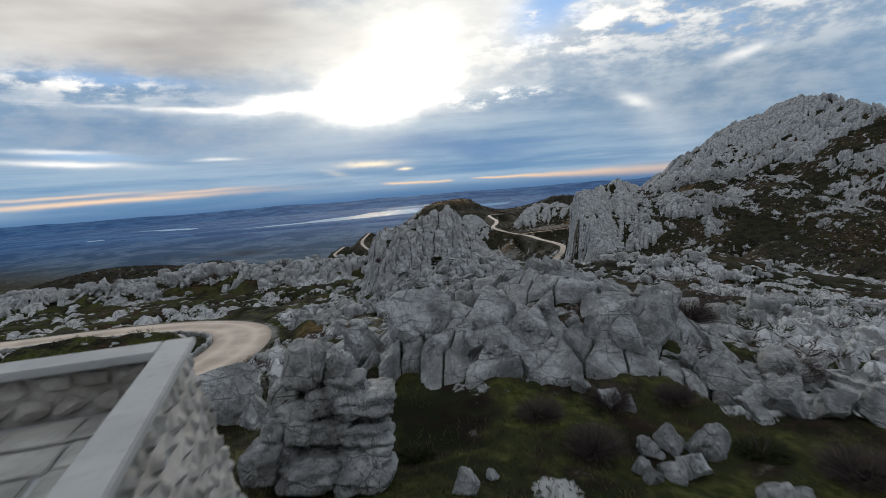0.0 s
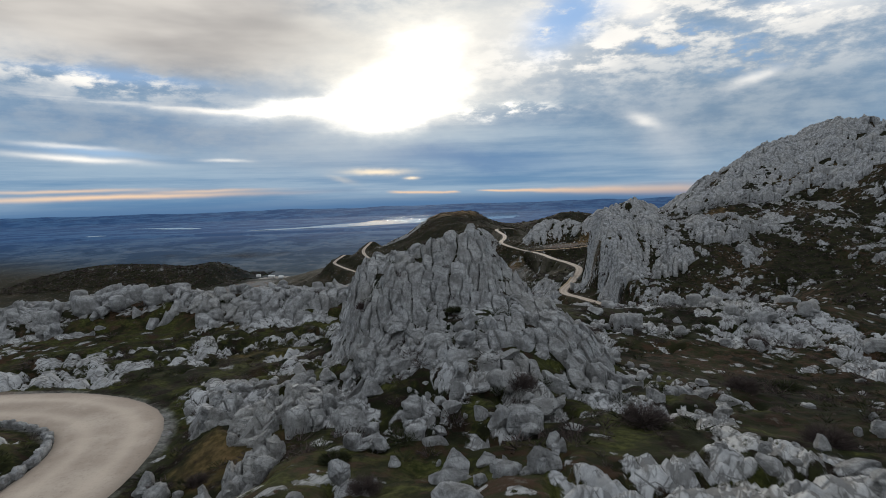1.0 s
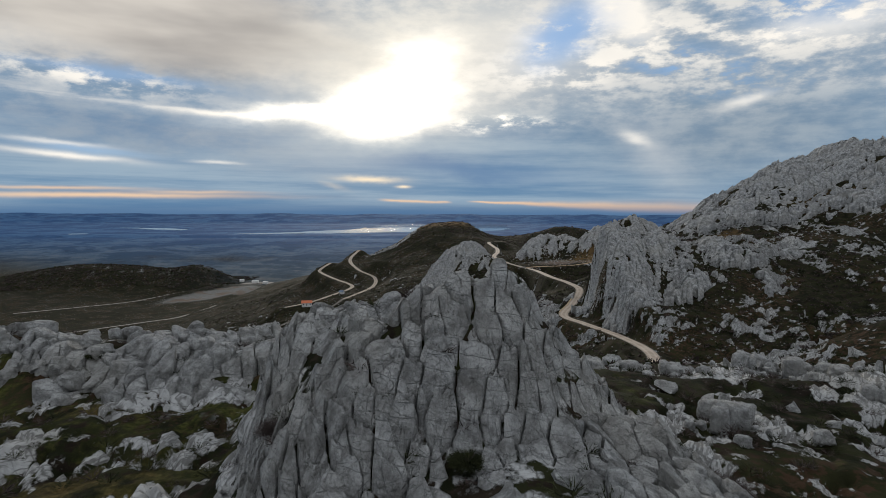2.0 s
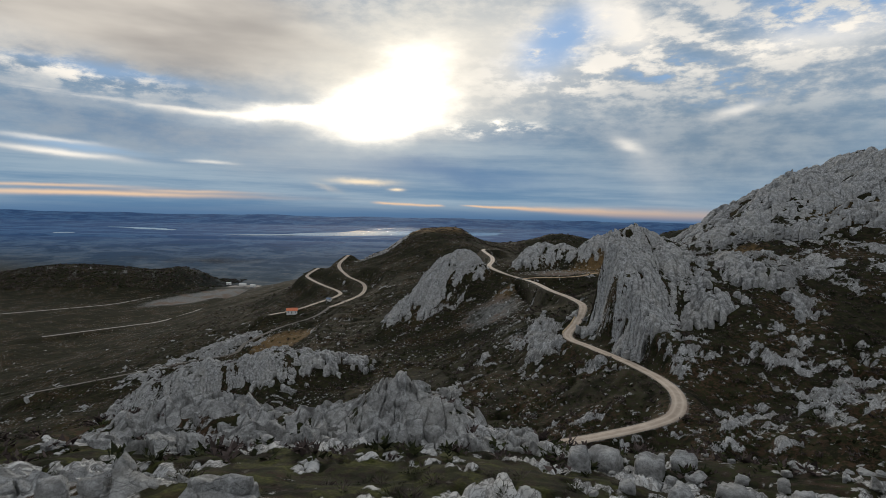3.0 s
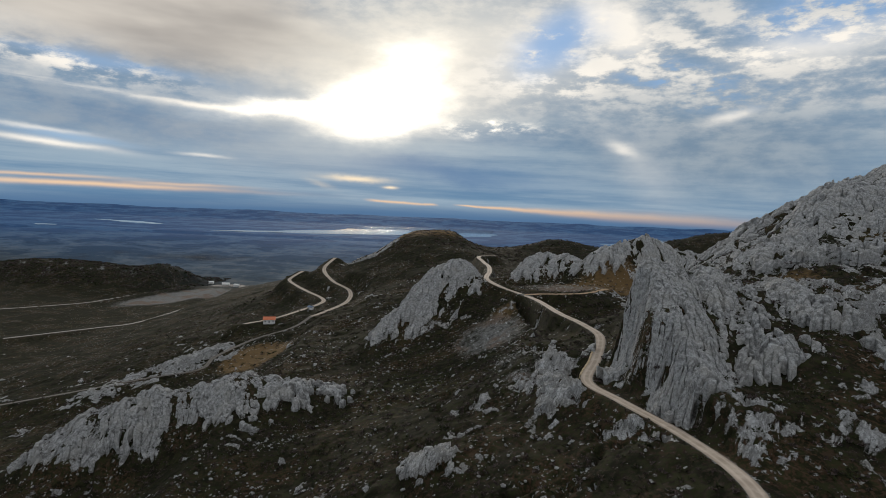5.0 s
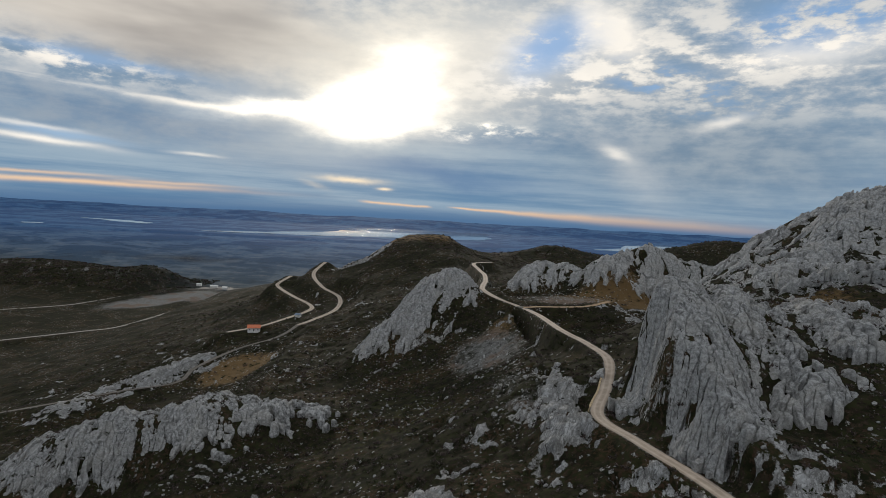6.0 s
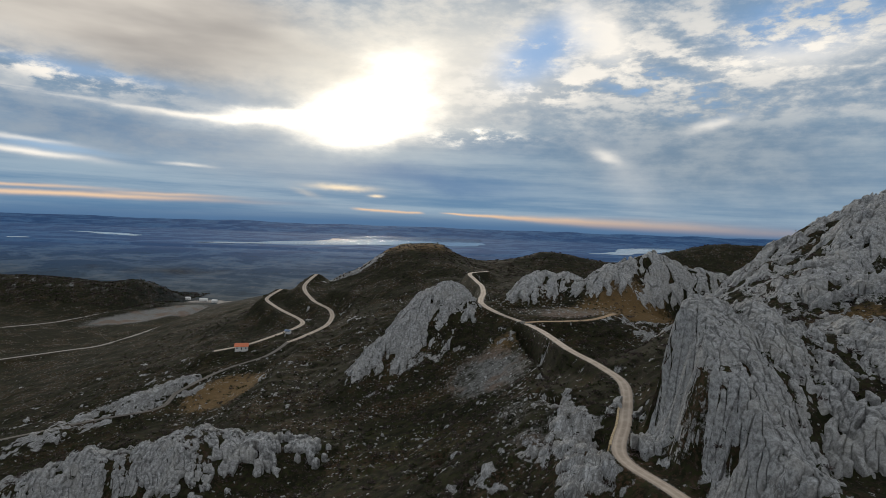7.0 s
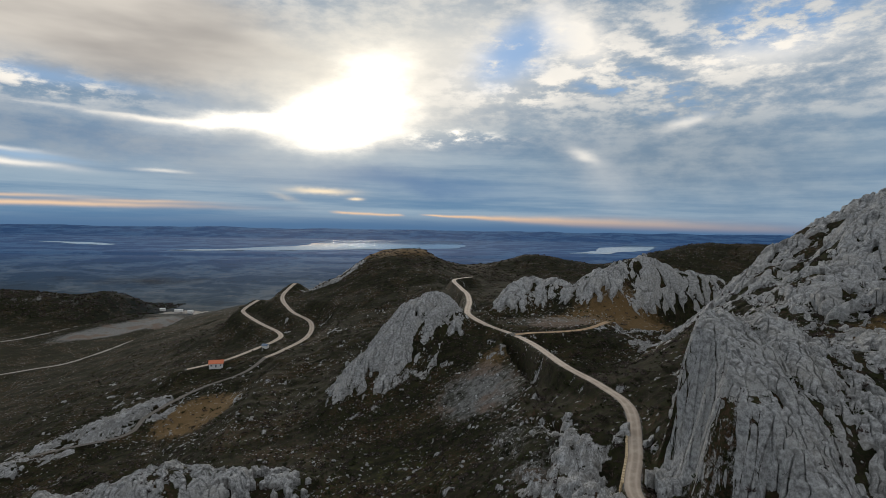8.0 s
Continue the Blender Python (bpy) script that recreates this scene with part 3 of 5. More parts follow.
    # general rockiness of the mountainside and of the near ridge
    crop(-8, 545, 44, 20, 5, -30, 2.4, 0.74)
    crop(48, 376, 14, 42, 3, 0, 3.0, 0.72)
    crop(245, 440, 80, 34, 0.0, 25, 3.0, 0.92)
    crop(150, 372, 34, 26, 0.0, 0, 3.0, 0.5)
    crop(-12, 540, 34, 24, 2, 30, 2.5, 0.62)
    slope = ramp(x, 70, 150) * ramp(y, 200, 300) * ramp(y, 620, 500)
    p = np.maximum(p, (0.44 + 0.12 * ramp(y, 310, 345)) * slope)
    p = np.maximum(p, 0.60 * bump(x, y, 235, 430, 95, 60, 20, 4.0))
    p = np.maximum(p, 0.40 * bump(x, y, 130, 255, 90, 60, 0, 4.0))
    p = np.maximum(p, (0.52 - 0.17 * ramp(x, 10, 20) * ramp(x, 50, 38) * ramp(y, 54, 64) * ramp(y, 104, 94)) * ramp(y, 175, 120))
    p = np.maximum(p, 0.24 * ramp(y, 1000, 700))
    p = np.maximum(p, 0.41 * bump(x, y, 47, 372, 22, 58, 0, 3.0))
    p = np.maximum(p, 0.40 * bump(x, y, 115, 215, 80, 70, 0, 3.0))
    p = np.maximum(p, 0.33 * bump(x, y, 45, 330, 60, 130, 0, 3.0))
    p = np.where(y < 60, p * np.maximum(ramp(y, 13, 19), ramp(np.abs(x), 16, 26)), p)
    return p, h


ROADS = []


def spline(points, step):
    """Catmull-Rom through the points, at about even steps."""
    out = []
    for i in range(len(points) - 1):
        a, b, c, d = (Vector(points[min(max(i + k, 0), len(points) - 1)]) for k in (-1, 0, 1, 2))
        n = max(2, int((c - b).length / step))
        for j in range(n):
            t = j / n
            out.append(0.5 * (2 * b + (c - a) * t + (2 * a - 5 * b + 4 * c - d) * t * t + (3 * b - a - 3 * c + d) * t**3))
    return np.array([*out, Vector(points[-1])])


def add_road(points, width, shoulder, step=3.0):
    ROADS.append((spline(points, step), width, shoulder))
    return len(ROADS) - 1


main_road = add_road([(-75, 196, -59), (-30, 214, -55), (0, 220, -52.6), (29, 223, -51), (57, 229.5, -48), (67, 238, -46.5), (72, 256, -46), (70, 284, -47), (63.5, 312, -48), (59, 334, -48.5),
                      (69, 357, -46.5), (79.5, 386, -43.5), (78.5, 412, -43), (73.5, 440, -43), (72, 490, -44.5), (67.5, 525, -46), (55, 541, -43.5), (47.5, 565, -41.5), (50, 590, -41.5),
                      (56, 625, -42), (60.5, 672, -42), (60, 720, -42), (62, 782, -42), (90, 850, -46)], 4.3, 6.0)
hairpin = add_road([(-95, 70, -11.5), (-66, 73, -11.0), (-50, 74.5, -10.6), (-40, 75.3, -10.5), (-33, 74.5, -10.5), (-28, 71.5, -10.5), (-25.5, 67, -10.5), (-25, 62, -10.6), (-25.8, 57, -10.7),
                    (-28.5, 53, -10.8), (-34, 50, -11.0), (-45, 46, -11.6), (-70, 38, -13)], 7.0, 5.0, 1.5)
upper_loop = add_road([(-128, 945, -66), (-134, 893, -76), (-114, 837, -84), (-88, 801, -90), (-83, 748, -94), (-99, 707, -98), (-111, 693, -101)], 5.0, 26.0)
lower_loop = add_road([(-165, 905, -82), (-174, 878, -88), (-171, 862, -91), (-143, 816, -94), (-115, 774, -96), (-112, 750, -97.5), (-130, 716, -101), (-150, 700, -106), (-175, 690, -110)], 5.0, 26.0)
field_track = add_road([(-111, 693, -101), (-122, 663, -106), (-152, 645, -114), (-172, 606, -120), (-176, 580, -124), (-215, 571, -130), (-260, 560, -138), (-330, 545, -150)], 3.6, 22.0)
spur = add_road([(69, 522, -45.8), (80, 523, -45), (98, 524, -44.5), (115, 530, -44), (135, 548, -43)], 4.0, 9.0)
valley_road = add_road([(-760, 1060, -190), (-626, 1157, -188), (-595, 1215, -188), (-571, 1302, -188), (-525, 1380, -188), (-433, 1429, -188), (-395, 1450, -187)], 7.0, 30.0, 8.0)
valley_lane = add_road([(-398, 1395, -188), (-426, 1155, -188), (-446, 1028, -188), (-480, 984, -188), (-560, 900, -188)], 6.0, 30.0, 8.0)


def along_roads(x, y, z, only=None):
    """Ground cut and filled to meet the roads; also how near the nearest one is, in half widths."""
    near = np.full(x.shape, 99.0)
    for n, (line, width, shoulder) in enumerate(ROADS):
        if only is not None and n not in only:
            continue
        reach = width / 2 + shoulder + 1
        lo, hi = line[:, :2].min(0) - reach, line[:, :2].max(0) + reach
        idx = np.nonzero((x > lo[0]) & (x < hi[0]) & (y > lo[1]) & (y < hi[1]))[0]
        if not len(idx):
            continue
        px, py = x[idx], y[idx]
        best, level = np.full(px.shape, 1e9), np.zeros(px.shape)
        for a, b in zip(line[:-1], line[1:]):
            d = b[:2] - a[:2]
            t = np.clip(((px - a[0]) * d[0] + (py - a[1]) * d[1]) / max(d @ d, 1e-6), 0, 1)
            dist = np.hypot(px - a[0] - t * d[0], py - a[1] - t * d[1])
            closer = dist < best
            best, level = np.where(closer, dist, best), np.where(closer, a[2] + t * (b[2] - a[2]), level)
        k = ramp(best, width / 2 + 0.4, width / 2 + shoulder)
        z[idx] = (level - 0.10) + (z[idx] - level + 0.10) * k
        near[idx] = np.minimum(near[idx], best / (width / 2))
    return z, near


LAKES = {
    "lake": [(-950, 2640), (-700, 2830), (-489, 3111), (-397, 3900), (-13, 4080), (466, 3936), (350, 3097), (-60, 2900), (-332, 2800), (-458, 2740), (-700, 2690)],
    "inlet": [(-1900, 3340), (-1600, 3260), (-1330, 3090), (-1350, 2990), (-1560, 3090)],
    "pond": [(-1680, 2590), (-1620, 2640), (-1560, 2595), (-1620, 2555)],
    "bay": [(800, 2760), (985, 2960), (1250, 3400), (1560, 3760), (1650, 3560), (1300, 3050), (1000, 2740)],
}
LAKE_Z = -130.0


def shore(points, seed):
    """The lake's outline, broken into an uneven shore."""
    rnd = random.Random(seed)
    pts = [Vector(p) for p in points]
    for _ in range(3):
        out = []
        for a, b in zip(pts, pts[1:] + pts[:1]):
            d = b - a
            out += [a, (a + b) / 2 + Vector((-d.y, d.x)) * rnd.uniform(-0.11, 0.11)]
        pts = out
    return pts


SHORES = {k: shore(v, i) for i, (k, v) in enumerate(LAKES.items())}


def in_lake(x, y):
    inside = np.zeros(x.shape, bool)
    for pts in SHORES.values():
        lo_y = min(p.y for p in pts)
        idx = np.nonzero(y > lo_y - 5)[0]
        px, py, flag = x[idx], y[idx], np.zeros(len(idx), bool)
        for a, b in zip(pts, pts[1:] + pts[:1]):
            if a.y != b.y:
                flag ^= ((a.y > py) != (b.y > py)) & (px < (b.x - a.x) * (py - a.y) / (b.y - a.y) + a.x)
        inside[idx] |= flag
    return inside


def land(x, y):
    """Height and masks of the ground at flat arrays of places."""
    x, y = np.asarray(x, np.float64), np.asarray(y, np.float64)
    z = rough_height(x, y)
    p, h = rocky(x, y)
    z = z + h
    scree = np.maximum.reduce([0.66 * bump(x, y, 40, 470, 26, 46, 10, 3.0), 0.52 * bump(x, y, 42, 388, 17, 52, 0, 3.0), 0.95 * bump(x, y, -475, 1265, 150, 52, 52, 4.0), 0.6 * bump(x, y, 108, 560, 40, 26, 0, 3.0),
                                0.5 * bump(x, y, -720, 1850, 260, 90, 0, 2.0) * (0.2 + 1.6 * fbm(x / 120, y / 150, 81, 4))])
    z, near = along_roads(x, y, z)
    # the gully under the retaining wall
    z = z - 5.0 * bump(x, y, 58.5, 352, 6, 13, -16, 4.0) * ramp(near, 1.12, 1.4)
    off_road = ramp(near, 1.15, 1.9)
    patch = fbm(x / 14, y / 14, 31, 4) * 0.55 + fbm(x / 3.1, y / 3.1, 37, 3) * 0.45
    rock = ramp(p + (patch - 0.5) * 1.5, 0.36, 0.64) * off_road * (1 - 0.8 * ramp(scree, 0.3, 0.6))
    far = ramp(y + 0.35 * x, 1050, 1500) * ramp(y, 900, 1250)
    hill = bump(x, y, -800, 1440, 330, 140, -14, 3.0)
    far = far * (1 - hill)
    rock = np.maximum(rock, ramp(fbm(x / 9, y / 20, 33, 4), 0.50, 0.64) * 0.5 * hill) * (1 - far)
    z = z + rock * 0.5 * ramp(y, 60, 240)
    # bumps of scrub and turf
    z = z + (1 - rock) * off_road * (0.35 * (fbm(x / 1.3, y / 1.3, 51, 3) - 0.5) * ramp(y, 300, 150) + 0.8 * (fbm(x / 4, y / 4, 52, 3) - 0.4) * ramp(y, 100, 250))
    turf = (0.34 - 0.22 * ramp(x, 8, 22) * ramp(y, 26, 40)) * ramp(y, 190, 120) + 0.16 + 0.25 * bump(x, y, -5, 420, 60, 60) + 0.3 * bump(x, y, -132, 600, 32, 30)
    wet = in_lake(x, y)
    z = np.where(wet, np.minimum(z, LAKE_Z - 6), np.where(y > 2450, np.maximum(z, LAKE_Z + 0.5), z))
    dry = np.maximum.reduce([0.8 * bump(x, y, -136, 596, 31, 38, -15, 5.0), 0.78 * bump(x, y, 148, 570, 62, 36, 8, 4.0), 0.75 * bump(x, y, 5, 995, 70, 90, 0, 3.0), 0.62 * bump(x, y, 148, 362, 24, 14),
                              0.5 * bump(x, y, -16, 62, 9, 9), 0.45 * bump(x, y, -24, 90, 12, 8), 0.6 * bump(x, y, 52, 500, 15, 20), 0.45 * bump(x, y, -8, 14, 5, 6), 0.4 * bump(x, y, -30, 100, 18, 6), 0.5 * bump(x, y, 230, 400, 40, 25)])
    return z, rock * (1 - ramp(dry, 0.6, 0.75)), np.maximum(scree * off_road, 0.6 * ramp(near, 1.6, 1.05) * ramp(y, 1000, 800)), turf, far * (1 - 0.8 * ramp(scree, 0.15, 0.6)), dry


# x and y ranges of the outcrops that are built block by block
BUILT = [(-14, 13, 68, 94), (-7, 16, 17, 36), (-46, 9, 139, 166), (-92, -10, 102, 120), (14, 52, 36, 74), (-24, -8, 44, 70),
         (64, 142, 284, 386), (-200, -35, 392, 450), (-45, 55, 520, 612), (70, 300, 586, 678), (148, 345, 376, 510)]


def make_ground():
    rows = [np.arange(-90, 2, 2.0), np.arange(2, 48, 0.32), np.arange(48, 98, 0.36), np.arange(98, 112, 0.3), np.arange(112, 200, 0.62), np.arange(200, 300, 0.95), np.arange(300, 400, 0.85), np.arange(400, 700, 1.5), np.arange(700, 1100, 4.0)]
    rows.append(1100 * np.geomspace(1, 4700 / 1100, 85))
    ys = np.concatenate(rows)
    cols = np.linspace(-1, 1, 660)
    cols = cols * (0.55 + 0.45 * cols**2)
    gy, gc = np.meshgrid(ys, cols, indexing="ij")
    gx = gc * np.maximum(gy + 42, 60) * 1.04
    x, y = gx.ravel(), gy.ravel()
    z, rock, scree, turf, far, dry = land(x, y)
    nr, nc = gx.shape
    # soil between the blocks of the two built crags
    built = np.maximum.reduce([bump(x, y, (a + b) / 2, (c + d) / 2, (b - a) * 0.48, (d - c) * 0.48, 0, 8.0) for a, b, c, d in BUILT]) * ramp(rock, 0.3, 0.5)
    z, rock, turf = z - np.where(y > 200, 1.1, 0.35) * built, rock * (1 - np.where(y > 200, 0.75, 0.5) * built), turf * (1 - 0.8 * built)
    # push the rock out along the slope's normal, so that blocks stand out of steep faces too
    grid = np.stack([x, y, z], 1).reshape(nr, nc, 3)
    normal = np.cross(np.gradient(grid, axis=1), np.gradient(grid, axis=0)).reshape(-1, 3)
    normal[:, 2] = np.maximum(normal[:, 2], 0.25 * np.linalg.norm(normal, axis=1))
    normal /= np.linalg.norm(normal, axis=1, keepdims=True)
    hard = np.nonzero((rock > 0.02) & (y < 1150))[0]
    push = np.zeros(len(x))
    relief, cleft = rock_relief(x[hard], y[hard], z[hard], ramp(-normal[hard, 0], 0.4, 0.7))
    push[hard] = rock[hard] * relief * (1 - built[hard])
    # soil and scrub gather in the clefts; their dark colour also stands for crevice shade
    for zone, low, high in ((y[hard] < 185, 4, 13), (y[hard] >= 185, 9, 22)):
        a, b = np.percentile(relief[zone], [low, high])
        rock[hard[zone]] *= ramp(relief[zone], a, b)
    rock[hard] *= 1 - 0.6 * ramp(cleft, 0.86, 1.12)
    x, y, z = (np.stack([x, y, z], 1) + normal * push[:, None]).T
    i = (np.arange(nr - 1)[:, None] * nc + np.arange(nc - 1)[None, :]).ravel()
    quads = np.stack([i, i + 1, i + nc + 1, i + nc], 1).astype(np.int32)
    me = bpy.data.meshes.new("ground")
    me.vertices.add(len(x))
    me.vertices.foreach_set("co", np.stack([x, y, z], 1).astype(np.float32).ravel())
    me.loops.add(quads.size)
    me.loops.foreach_set("vertex_index", quads.ravel())
    me.polygons.add(len(quads))
    me.polygons.foreach_set("loop_start", np.arange(0, quads.size, 4, dtype=np.int32))
    me.polygons.foreach_set("use_smooth", np.ones(len(quads), bool))
    for name, values in (("rock", rock), ("scree", scree), ("turf", turf), ("far", far), ("dry", dry)):
        a = me.attributes.new(name, "FLOAT", "POINT")
        a.data.foreach_set("value", values.astype(np.float32))
    me.materials.append(GROUND)
    me.update(calc_edges=True)
    me.validate()
    return tagged(new("ground", me), "karst mountainside of grey limestone outcrops and dark scrub", "ground", kind="structure")


make_ground()


def height(x, y):
    return land(np.array([x]), np.array([y]))[0][0]


# ---- roads and water ----


def make_road(n, name, label, mat):
    """A draped ribbon with a low crown and ragged edges."""
    line, width, _ = ROADS[n]
    tangent = np.gradient(line[:, :2], axis=0)
    tangent /= np.linalg.norm(tangent, axis=1, keepdims=True)
    side = np.stack([tangent[:, 1], -tangent[:, 0]], 1)
    across = np.linspace(-1, 1, 9)
    verts, values = [], []
    for k, (p, s) in enumerate(zip(line, side)):
        wob = width / 2 * (1 + 0.10 * (noise.noise(Vector((k * 0.21, n, 0))))), width / 2 * (1 + 0.10 * (noise.noise(Vector((k * 0.21, n, 5)))))
        for a in across:
            w = wob[0] if a < 0 else wob[1]
            verts.append((p[0] + s[0] * a * w, p[1] + s[1] * a * w, p[2] + 0.05 - 0.13 * a**6 - 0.05 * math.exp(-((abs(a) - 0.45) / 0.15) ** 2)))
            values.append(a)
    c = len(across)
    faces = [(i * c + j, i * c + j + 1, (i + 1) * c + j + 1, (i + 1) * c + j) for i in range(len(line) - 1) for j in range(c - 1)]
    me = bpy.data.meshes.new(name)
    me.from_pydata(verts, [], [f[::-1] for f in faces])
    me.attributes.new("across", "FLOAT", "POINT").data.foreach_set("value", values)
    me.polygons.foreach_set("use_smooth", [True] * len(faces))
    me.materials.append(mat)
    return tagged(new(name, me), label, "road", kind="structure")


make_road(main_road, "road", "pale gravel mountain road winding along the slope", ROAD)
make_road(hairpin, "road", "wide pale gravel hairpin bend with wheel ruts", ROAD)
make_road(upper_loop, "road", "pale gravel road looping down the hill", ROAD)
make_road(lower_loop, "road", "pale gravel lane beside the hill road", ROAD)
make_road(field_track, "track", "brown dirt track past a fallow field", TRACK)
make_road(spur, "track", "ochre earth track into an old quarry", EARTH)
make_road(valley_road, "road", "thin grey road across the valley floor", LANE)
make_road(valley_lane, "road", "straight pale lane in the valley", LANE)


def make_lakes():
    for name, pts in SHORES.items():
        bm = bmesh.new()
        f = bm.faces.new([bm.verts.new((p.x, p.y, LAKE_Z)) for p in pts])
        bmesh.ops.triangulate(bm, faces=[f])
        bmesh.ops.recalc_face_normals(bm, faces=bm.faces)
        if bm.faces[:][0].normal.z < 0:
            bmesh.ops.reverse_faces(bm, faces=bm.faces)
        me = bpy.data.meshes.new(name)
        bm.to_mesh(me)
        me.materials.append(WATER)
        tagged(new("water", me), "still grey-blue water reflecting the evening sky", name, kind="structure")


make_lakes()

# ---- things ----


def part(name, bm, mat, parent=None, label=""):
    """Links a bmesh, or a mesh, as one object, under a thing or a part if one is given."""
    me = bm
    if isinstance(bm, bmesh.types.BMesh):
        me = bpy.data.meshes.new(name)
        bm.to_mesh(me)
        bm.free()
    if not me.materials:
        me.materials.append(mat)
    ob = new(name, me)
    ob.parent = parent
    return tagged(ob, label) if label else ob


def thing(name, where, label, category, group=""):
    """An Empty at the thing's base."""
    ob = new(name)
    ob.location = where
    ob.empty_display_size = 0.3
    return tagged(ob, label, category, group)


def boulder_mesh(seed, detail, squash=(1, 1, 1), facets=12):
    """A weathered limestone block: a sphere cut by joint planes, with worn edges, pits and flutes."""
    rnd = random.Random(seed)
    bm = bmesh.new()
    bmesh.ops.create_icosphere(bm, subdivisions=detail, radius=1.0)
    planes = []
    for _ in range(facets):
        n = Vector((rnd.gauss(0, 1), rnd.gauss(0, 1), rnd.gauss(0, 0.8))).normalized()
        planes.append((n, rnd.uniform(0.45, 0.78)))
    off = Vector((rnd.uniform(0, 90), rnd.uniform(0, 90), rnd.uniform(0, 90)))
    for v in bm.verts:
        p = v.co * 1.05
        for n, d in planes:
            over = p.dot(n) - d
            if over > -0.06:
                p = p - n * max(over, 0)
        q = p * 1.6 + off
        p = p * (1 + 0.12 * noise.noise(q) + 0.08 * noise.noise(q * 2.7) + 0.05 * noise.noise(q * 6.1))
        crack = abs(noise.noise(Vector((q.x * 1.1, q.y * 1.1, q.z * 0.4))))
        p = p * (1 - 0.15 * math.exp(-(crack / 0.05) ** 2))
        v.co = Vector((p.x * squash[0], p.y * squash[1], p.z * squash[2]))
    for f in bm.faces:
        f.smooth = True
    me = bpy.data.meshes.new("boulder")
    bm.to_mesh(me)
    bm.free()
    me.materials.append(ROCK)
    me.set_sharp_from_angle(angle=radians(24))
    return me


LARGE = [boulder_mesh(10 + i, 4, (1.0, 0.85, 0.8), 12) for i in range(5)]
SMALL = [boulder_mesh(40 + i, 3, (1.0, random.Random(i).uniform(0.65, 1.0), random.Random(i + 9).uniform(0.6, 1.05)), 13) for i in range(10)]
PLAIN_SMALL = [boulder_mesh(40 + i, 2, (1.0, random.Random(i).uniform(0.65, 1.0), random.Random(i + 9).uniform(0.6, 1.05)), 13) for i in range(10)]
PLAIN_SLABS = [boulder_mesh(70 + i, 2, (1.25, 0.85, 0.5), 11) for i in range(6)]
SLABS = [boulder_mesh(70 + i, 3, (1.25, 0.85, 0.5), 11) for i in range(6)]


def brick_mesh(seed, cuts=11):
    """A joint-bounded block: a box with worn edges, a split or two and pitted faces."""
    rnd = random.Random(seed)
    bm = bmesh.new()
    bmesh.ops.create_cube(bm, size=2.0)
    bmesh.ops.subdivide_edges(bm, edges=bm.edges[:], cuts=cuts, use_grid_fill=True)
    off = Vector((rnd.uniform(0, 90), rnd.uniform(0, 90), rnd.uniform(0, 90)))
    skew, taper = rnd.uniform(-0.18, 0.18), rnd.uniform(-0.14, 0.05)
    split, lean = rnd.uniform(-0.5, 0.5), rnd.uniform(-0.4, 0.4)
    for v in bm.verts:
        p = v.co
        r = (abs(p.x) ** 5 + abs(p.y) ** 5 + abs(p.z) ** 5) ** (1 / 5)
        p = p / r
        q = p * 1.3 + off
        p = p * (1 + 0.2 * noise.noise(q) + 0.13 * noise.noise(q * 2.3) + 0.05 * noise.noise(q * 6))
        gap = abs(p.x - split - lean * p.z + 0.1 * noise.noise(q * 2))
        p = p * (1 - 0.16 * math.exp(-(gap / 0.07) ** 2))
        v.co = Vector((p.x * (1 + taper * p.z) + skew * p.z, p.y, p.z + 0.12 * skew * p.x))
    for f in bm.faces:
        f.smooth = True
    me = bpy.data.meshes.new("block")
    bm.to_mesh(me)
    bm.free()
    me.materials.append(ROCK)
    return me


BRICKS = [brick_mesh(120 + i) for i in range(7)]
COLUMNS = [brick_mesh(140 + i, 5) for i in range(14)]


def stone(name, me, x, y, z, size, turn, lean=0.0, parent=None):
    ob = new(name, me)
    ob.matrix_world = pose(x, y, z, lean, lean * 0.6, turn) @ Matrix.Diagonal((*([size] * 3 if isinstance(size, (int, float)) else size), 1))
    if parent is not None:
        ob.parent = parent
        ob.matrix_parent_inverse = Matrix.Translation(-parent.location)
    return ob


def place_many(xs, ys):
    z, rock, *_ = land(np.asarray(xs, float), np.asarray(ys, float))
    return z, rock


CAIRN = [(-3.4, 12.0, 2.2, 0.9, 1.0), (-2.7, 12.25, 1.95, 0.6, 0.75), (-4.05, 12.35, 1.3, 0.7, 0.95), (-2.5, 12.1, 1.65, 0.8, 0.5), (-3.1, 12.05, 1.35, 0.8, 0.7), (-2.2, 11.9, 1.2, 1.4, 0.6),
         (-3.75, 12.15, 1.1, 0.7, 0.6), (-4.25, 12.2, 0.75, 0.6, 0.6), (-3.55, 12.0, 0.7, 0.7, 0.6), (-2.95, 12.0, 0.7, 0.9, 0.6), (-2.15, 11.9, 0.55, 1.1, 0.5), (-2.3, 11.85, -0.05, 1.2, 0.7),
         (-4.15, 12.1, 0.0, 0.7, 0.6), (-3.4, 12.25, 0.0, 1.0, 0.4), (-3.4, 11.6, -0.25, 1.4, 0.7), (-2.25, 11.55, -0.3, 1.3, 0.6), (-4.55, 11.8, 0.05, 0.9, 0.9)]


